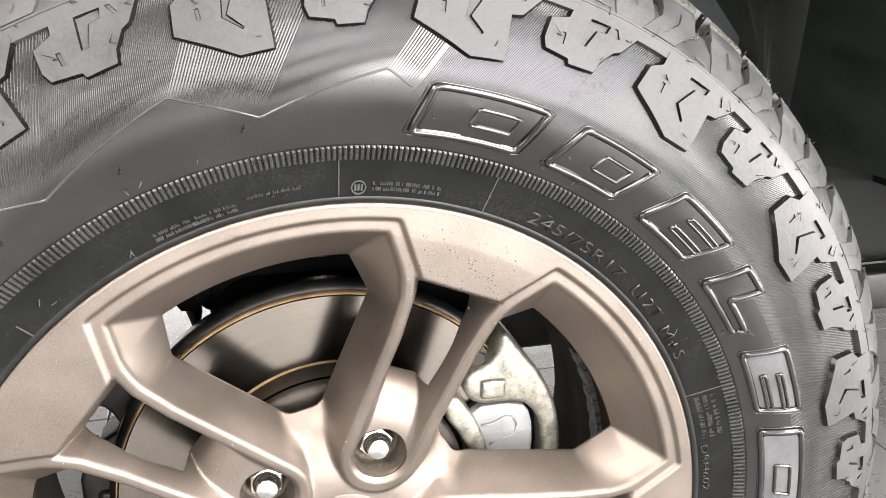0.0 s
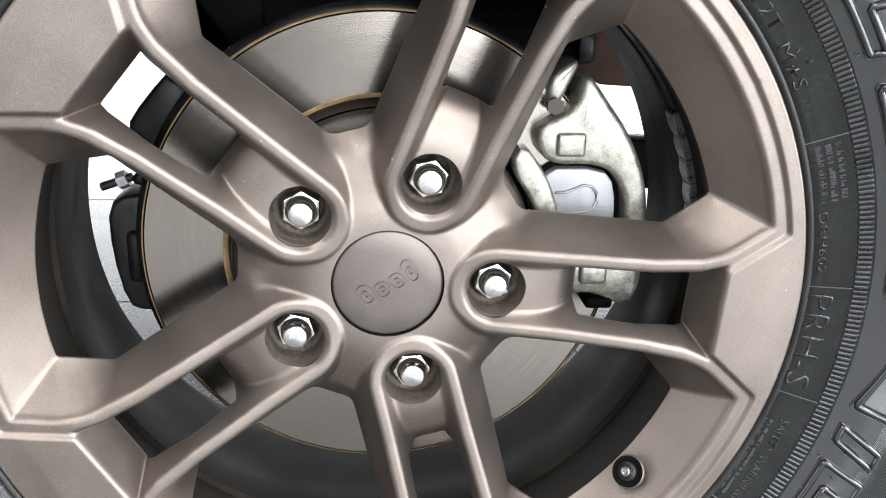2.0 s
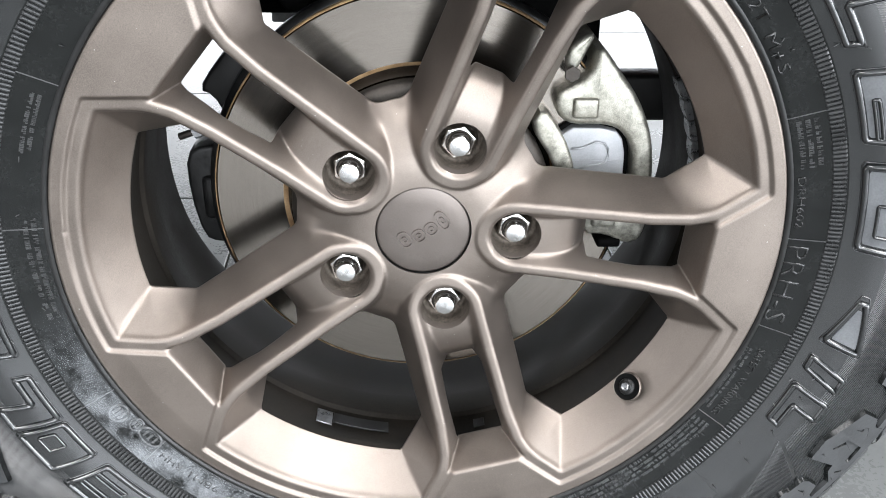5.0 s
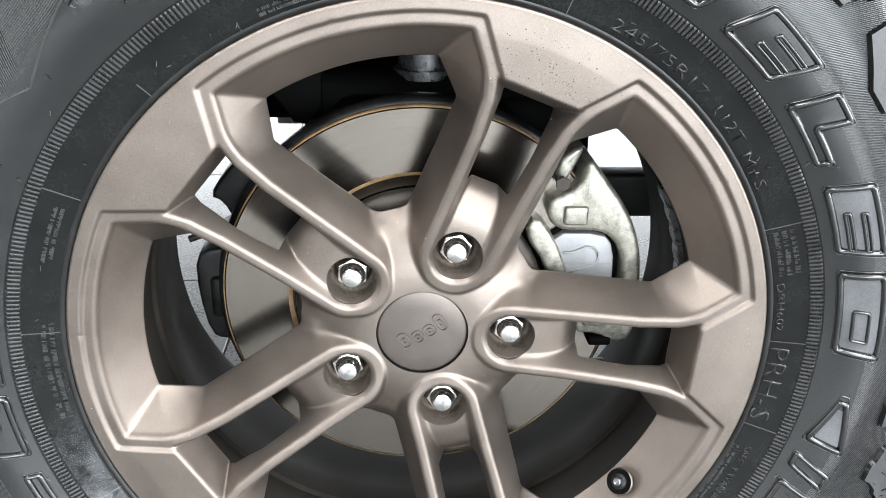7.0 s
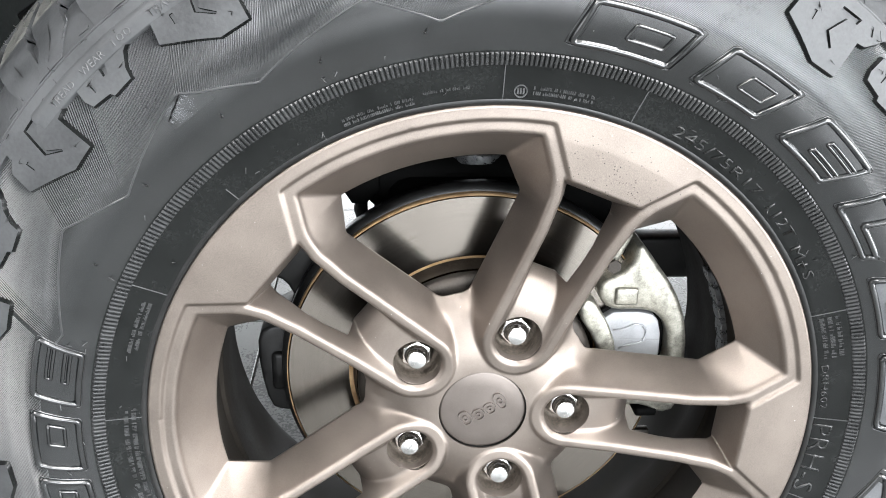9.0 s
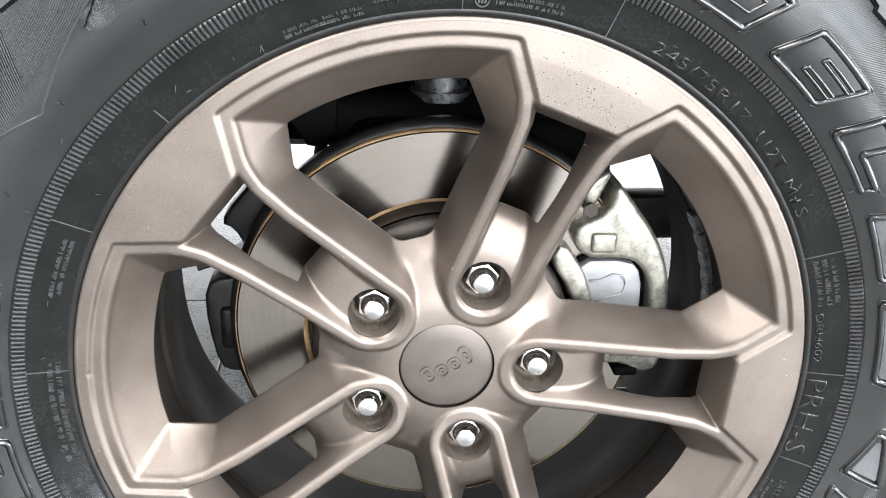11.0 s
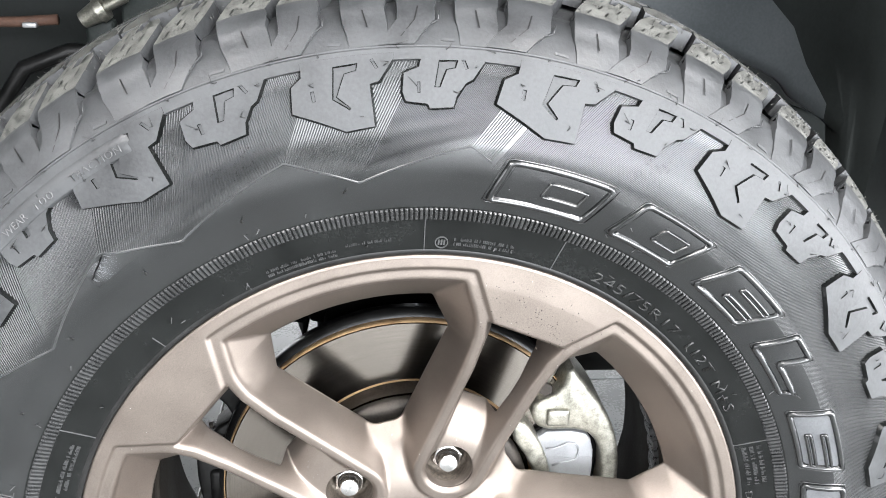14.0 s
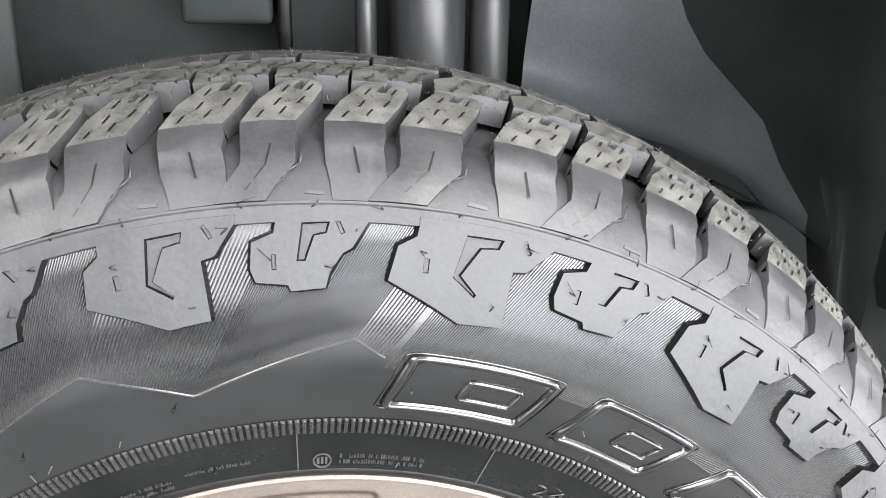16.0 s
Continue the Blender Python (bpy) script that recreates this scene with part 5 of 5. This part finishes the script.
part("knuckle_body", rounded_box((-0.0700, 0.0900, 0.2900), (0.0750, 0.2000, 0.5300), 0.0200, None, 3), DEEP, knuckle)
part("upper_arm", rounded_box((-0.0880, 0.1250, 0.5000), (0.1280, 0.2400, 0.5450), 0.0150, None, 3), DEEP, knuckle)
bm = bmesh.new()
rod(bm, (0.0040, 0.1500, 0.5400), (0.0040, 0.1500, 0.5470), 0.0240, None, 28)
rod(bm, (0.0040, 0.1500, 0.5470), (0.0040, 0.1500, 0.5500), 0.0175, None, 28)
rod(bm, (0.0040, 0.1500, 0.5500), (0.0040, 0.1500, 0.5640), 0.0200, None, 28)
part("ball_joint", bm, LEAD, knuckle, "bare metal ball joint stub", sharp=30)
part("axle_tube", wire([(0.0, 0.19, 0.39), (0.0, 0.60, 0.39), (0.0, 1.3, 0.39)], 0.040, 20), BLACK, knuckle)

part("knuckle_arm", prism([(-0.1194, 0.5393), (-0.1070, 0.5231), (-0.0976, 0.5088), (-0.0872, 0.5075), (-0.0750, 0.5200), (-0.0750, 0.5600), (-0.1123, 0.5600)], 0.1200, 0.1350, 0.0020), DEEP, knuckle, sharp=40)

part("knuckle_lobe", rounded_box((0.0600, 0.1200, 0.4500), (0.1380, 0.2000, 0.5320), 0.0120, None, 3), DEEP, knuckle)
# black plate added to block the bright background between the spokes
part("dark_cover", rounded_box((-0.1400, 0.2450, 0.4780), (0.1300, 0.2600, 0.6600), 0.0060), DEEP, knuckle)

hose = thing("brake_hose", "black brake hose with small bright pins added as glints", "hose")
part("hose_line", wire([(-0.0900, 0.2000, 0.4300), (-0.0920, 0.2000, 0.4750), (-0.0890, 0.2000, 0.5200), (-0.0900, 0.2050, 0.6000)], 0.0065, 12), BLACK, hose)
# grey plate added so the white background behind reads as grey
part("grey_cover", rounded_box((-0.1360, 0.3200, 0.4530), (-0.0880, 0.3260, 0.5050), 0.0020), WEIGHT, hose, "flat grey plate added to cover the bright background")
part("hose_line", wire([(-0.0740, 0.2100, 0.4300), (-0.0760, 0.2100, 0.5200), (-0.0770, 0.2100, 0.6000)], 0.0050, 12), LINER, hose)

# two bright pins added only to give small glints beside the hose
for x, z in ((-0.1150, 0.5180), (-0.1095, 0.5130)):
    bm = bmesh.new()
    rod(bm, (x, 0.2000, z), (x + 0.0040, 0.2000, z + 0.0060), 0.0022, None, 10)
    part("glint_pin", bm, HEX, hose, "small bright pin added as a glint", sharp=30)
bm = bmesh.new()
rod(bm, (-0.1810, 0.1000, 0.4192), (-0.1610, 0.1000, 0.4262), 0.0028, None, 14)
stud = part("guard_stud", bm, DARKSTEEL, guard, "dark threaded stud", sharp=30)
bm = bmesh.new()
rod(bm, (-0.1700, 0.1000, 0.4230), (-0.1640, 0.1000, 0.4252), 0.0058, None, 6)
part("stud_nut", bm, WEIGHT, stud, "grey hexagonal nut", smooth=False)
part("bracket_end", rounded_box((0.1100, 0.0560, 0.3225), (0.1500, 0.0640, 0.3300), 0.0015), DARKSTEEL, caliper)

perch = thing("spring_perch", "rust-brown steel spring perch under the car", "suspension")
part("perch_plate", prism([(0.1900, 0.4980), (0.2150, 0.4500), (0.2450, 0.4370), (0.3200, 0.4330), (0.4100, 0.4400), (0.4100, 0.6200), (0.1900, 0.6200)], 0.4400, 0.4600, 0.0030), BROWN, perch, sharp=40)
part("perch_stop", rounded_box((0.2000, 0.4150, 0.4600), (0.2320, 0.4390, 0.4950), 0.0080), BLACK, perch)

link = thing("track_bar", "flat black steel track bar across the axle", "suspension")
part("bar_body", rounded_box((0.1000, 0.2850, 0.3660), (0.9000, 0.3150, 0.4120), 0.0040), BLACK, link)

# ---- inside of the wheel arch ----
arch = thing("wheel_arch_liner", "black moulded plastic wheel arch liner", "liner")
part("arch_shell", lathe([(0.6000, -0.0700), (0.6050, -0.0700), (0.6100, 0.0500), (0.6000, 0.2500), (0.5600, 0.4200)], 90, 14, 166), LINER, arch)
bm = bmesh.new()
box(bm, (-0.9, 0.42, 0.62), (0.9, 0.46, 1.2))
part("inner_panel", bm, LINER, arch, smooth=False)


def bulge(outer):
    """The bulging splash panel beside the tyre with its rolled lower edge, or its outer part, darkened for shade."""
    bm = bmesh.new()
    rows = []
    for i in range(37):
        row = []
        for h, o in ((0.02, 0.03), (0.0, 0.012), (0.0, 0.002), (0.03, 0.0), (0.08, 0.003), (0.12, 0.004), (0.16, 0.003), (0.20, 0.002), (0.25, 0.0), (0.35, -0.002), (0.45, -0.004), (0.7, 0.0), (1.0, 0.01)):
            # the line where the panel's painted shade begins
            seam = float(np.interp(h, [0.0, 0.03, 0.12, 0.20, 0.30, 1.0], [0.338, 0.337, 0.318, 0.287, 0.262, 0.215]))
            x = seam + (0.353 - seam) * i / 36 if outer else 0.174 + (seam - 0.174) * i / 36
            y = float(np.mean(np.interp(x + np.linspace(-0.03, 0.03, 13), [0.11, 0.19, 0.25, 0.30, 0.335, 0.355, 0.365], [0.270, 0.262, 0.240, 0.200, 0.140, 0.080, 0.040])))
            low = float(np.interp(x, [0.150, 0.173, 0.218, 0.243, 0.277, 0.294, 0.307, 0.318, 0.324, 0.338, 0.345, 0.348, 0.350, 0.352], [0.755, 0.745, 0.731, 0.727, 0.718, 0.711, 0.706, 0.700, 0.688, 0.677, 0.668, 0.634, 0.598, 0.450]))
            row.append(bm.verts.new((x + 0.02 * h, y + 0.05 * (h - 0.5) ** 2 + o, low + (1.08 - low) * h)))
        rows.append(row)
    for p, q in zip(rows, rows[1:]):
        for k in range(len(p) - 1):
            bm.faces.new((p[k], p[k + 1], q[k + 1], q[k]))
    bmesh.ops.recalc_face_normals(bm, faces=bm.faces)
    return bm


part("splash_panel", bulge(False), SPLASH, arch, "bulging dark grey splash panel")
# same panel where it curves away: its shade painted as a black material
part("splash_panel_shade", bulge(True), SHADE, arch, "outer part of the splash panel with its shade put into colour")
# dark sheets behind the panels, the shade of the gaps put into colour
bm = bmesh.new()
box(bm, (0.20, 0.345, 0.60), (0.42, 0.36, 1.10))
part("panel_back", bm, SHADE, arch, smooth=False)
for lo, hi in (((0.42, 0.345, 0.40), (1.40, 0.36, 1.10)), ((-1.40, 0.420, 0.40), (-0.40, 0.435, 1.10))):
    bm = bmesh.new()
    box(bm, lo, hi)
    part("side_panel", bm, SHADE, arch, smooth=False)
part("inner_lip", wire([(0.330, 0.262, 0.680), (0.362, 0.26, 0.665), (0.399, 0.26, 0.643), (0.432, 0.26, 0.618), (0.452, 0.26, 0.590), (0.456, 0.26, 0.50)], 0.0035, 10), SHADE, arch, "thin folded inner lip")
part("rusty_seam", rounded_box((0.3000, 0.3000, 0.6800), (0.3240, 0.3080, 0.6900), 0.0030), BROWN, arch, "rust-brown metal seam behind the panel")
part("inner_ledge", prism(smooth_loop([(0.3300, 0.6740), (0.3650, 0.6680), (0.4000, 0.6520), (0.4250, 0.6250), (0.4320, 0.5600), (0.3300, 0.5600)], 1), 0.2200, 0.2400, 0.0040), SHADE, arch, "moulded ledge under the splash panel", sharp=40)
frame_box = thing("frame_bracket", "dark painted box bracket on the inner panel", "bracket")
part("bracket_box", rounded_box((-0.0720, 0.2900, 0.8000), (-0.0080, 0.4250, 0.8700), 0.0040), LINER, frame_box)
part("bracket_rib", rounded_box((-0.0050, 0.3200, 0.7600), (0.0060, 0.4250, 0.9500), 0.0030), BLACK, frame_box)
damper = thing("damper", "dark tubular damper beside a thinner rod", "damper")
for x, r, y, n in ((0.0600, 0.0080, 0.30, "rod_tube"), (0.1080, 0.0290, 0.31, "damper_tube"), (0.1545, 0.0150, 0.30, "thin_rod")):
    bm = bmesh.new()
    rod(bm, (x, y, 0.55), (x, y, 1.05), r, None, 32)
    part(n, bm, TUBE, damper)
bm = bmesh.new()
rod(bm, (0.1560, 0.30, 0.8150), (0.1560, 0.30, 0.8220), 0.0130, None, 16)
part("rod_nut", bm, CHROME, damper, smooth=False)
left_gear = thing("steering_gear", "dark metal steering parts with pale fittings", "steering")
part("gear_body", rounded_box((-0.6000, 0.3400, 0.5600), (-0.2400, 0.4150, 0.7600), 0.0200), SHADE, left_gear)
bm = bmesh.new()
rod(bm, (-0.2700, 0.2400, 0.7340), (-0.2560, 0.2400, 0.7420), 0.0070, 0.0095, 16)
rod(bm, (-0.2560, 0.2400, 0.7420), (-0.2500, 0.2400, 0.7455), 0.0110, 0.0100, 16)
rod(bm, (-0.2500, 0.2400, 0.7455), (-0.2330, 0.2400, 0.7540), 0.0048, 0.0048, 12)
part("fitting", bm, CAST, left_gear, "dusty pale ball joint fitting", sharp=35)
part("fitting_bracket", rounded_box((-0.2720, 0.2500, 0.6900), (-0.2470, 0.2650, 0.7340), 0.0040), LINER, left_gear)
part("brown_rod", wire([(-0.4200, 0.2600, 0.7280), (-0.3300, 0.2600, 0.7295), (-0.2960, 0.2600, 0.7320)], 0.0045, 12), BROWN, left_gear, "rusty brown thin rod")
part("rod_clip", rounded_box((-0.3240, 0.2520, 0.7255), (-0.3120, 0.2580, 0.7300), 0.0012), WEIGHT, left_gear, "small pale clip")
part("hose_loop", wire([(-0.3900, 0.2700, 0.6300), (-0.3600, 0.2650, 0.6500), (-0.3300, 0.2620, 0.6900), (-0.2900, 0.2640, 0.7050), (-0.2500, 0.2700, 0.7020)], 0.0070, 12), BLACK, left_gear)
part("splash_strip", rounded_box((-0.2420, 0.2560, 0.6200), (-0.1750, 0.2660, 0.8800), 0.0030), LINER, arch, "flat grey liner strip")

# the car's dark underside and body above the arch
under = thing("car_underbody", "dark underside of the car above the axle", "car body")
bm = bmesh.new()
box(bm, (-1.6, 0.47, 0.62), (2.2, 1.9, 1.3))
part("floor_pan", bm, BLACK, under, smooth=False)
bm = bmesh.new()
box(bm, (-0.9, -0.14, 1.06), (1.0, 0.47, 1.3))
part("fender_top", bm, BLACK, under, smooth=False)
for x0, x1 in ((-1.6, -0.62), (0.66, 2.2)):
    bm = bmesh.new()
    box(bm, (x0, 0.02, 0.50), (x1, 0.47, 1.3))
    part("body_side", bm, SHADE, under, smooth=False)

# ---- the room ----
JX, JY, TS = 0.3200, 0.3200, 0.600
bm = bmesh.new()
box(bm, (-6, -6, -0.05), (6, 7, -0.0035))
floor = tagged(part("floor", bm, GROUT, None, smooth=False), "pale grey glazed tile floor", "floor", kind="structure")
bm = bmesh.new()
box(bm, (-6.1, -6.1, 3.3), (6.1, 7.1, 3.4))
tagged(part("ceiling", bm, CEILING, None, smooth=False), "plain white ceiling", "ceiling", kind="structure")
# unseen walls; all openings but the doorway are added for the fill panels
bm = bmesh.new()
for lo, hi in (((-6.1, 7, 0), (-4.4, 7.15, 3.3)), ((4.8, 7, 0), (6.1, 7.15, 3.3)), ((-4.4, 7, 2.5), (4.8, 7.15, 3.3)), ((-4.4, 7, 0), (4.8, 7.15, 0.1))):
    box(bm, lo, hi)
tagged(part("wall_north", bm, WALL, None, smooth=False), "plain painted wall with an opening added for a fill light", "wall", kind="structure")
bm = bmesh.new()
for lo, hi in (((-6.1, -4.65, 0), (-1.6, -4.5, 3.3)), ((4.3, -4.65, 0), (6.1, -4.5, 3.3)), ((-1.6, -4.65, 2.3), (4.3, -4.5, 3.3)), ((-1.6, -4.65, 0), (0.3, -4.5, 0.6))):
    box(bm, lo, hi)
tagged(part("wall_south", bm, WALL, None, smooth=False), "plain painted wall with a wide doorway and an opening added for a fill light", "wall", kind="structure")
for name, x in (("wall_east", 6.0), ("wall_west", -6.15)):
    bm = bmesh.new()
    for lo, hi in (((x, -6, 0), (x + 0.15, -4.4, 3.3)), ((x, -0.4, 0), (x + 0.15, 7, 3.3)), ((x, -4.4, 2.35), (x + 0.15, -0.4, 3.3)), ((x, -4.4, 0), (x + 0.15, -0.4, 0.08))):
        box(bm, lo, hi)
    tagged(part(name, bm, WALL, None, smooth=False), "plain painted wall with an opening added for a fill light", "wall", kind="structure")
tile_mesh = mesh_of("tile", rounded_box((0.0015, 0.0015, -0.012), (TS - 0.0015, TS - 0.0015, 0), 0.0012, None, 1), TILE, False)
far = bmesh.new()
for i in range(-11, 11):
    for j in range(-12, 12):
        x, y = JX + i * TS, JY + j * TS
        if x < -6 or x + TS > 6 or y < -6 or y + TS > 7:
            continue
        if -2.1 < x < 1.6 and -1.0 < y < 3.2:
            ob = new("tile", tile_mesh)
            ob.parent = floor
            ob.location = (x, y, 0)
        else:
            box(far, (x + 0.0015, y + 0.0015, -0.012), (x + TS - 0.0015, y + TS - 0.0015, 0))
part("far_tiles", far, TILE, floor, smooth=False, kind="stuff")
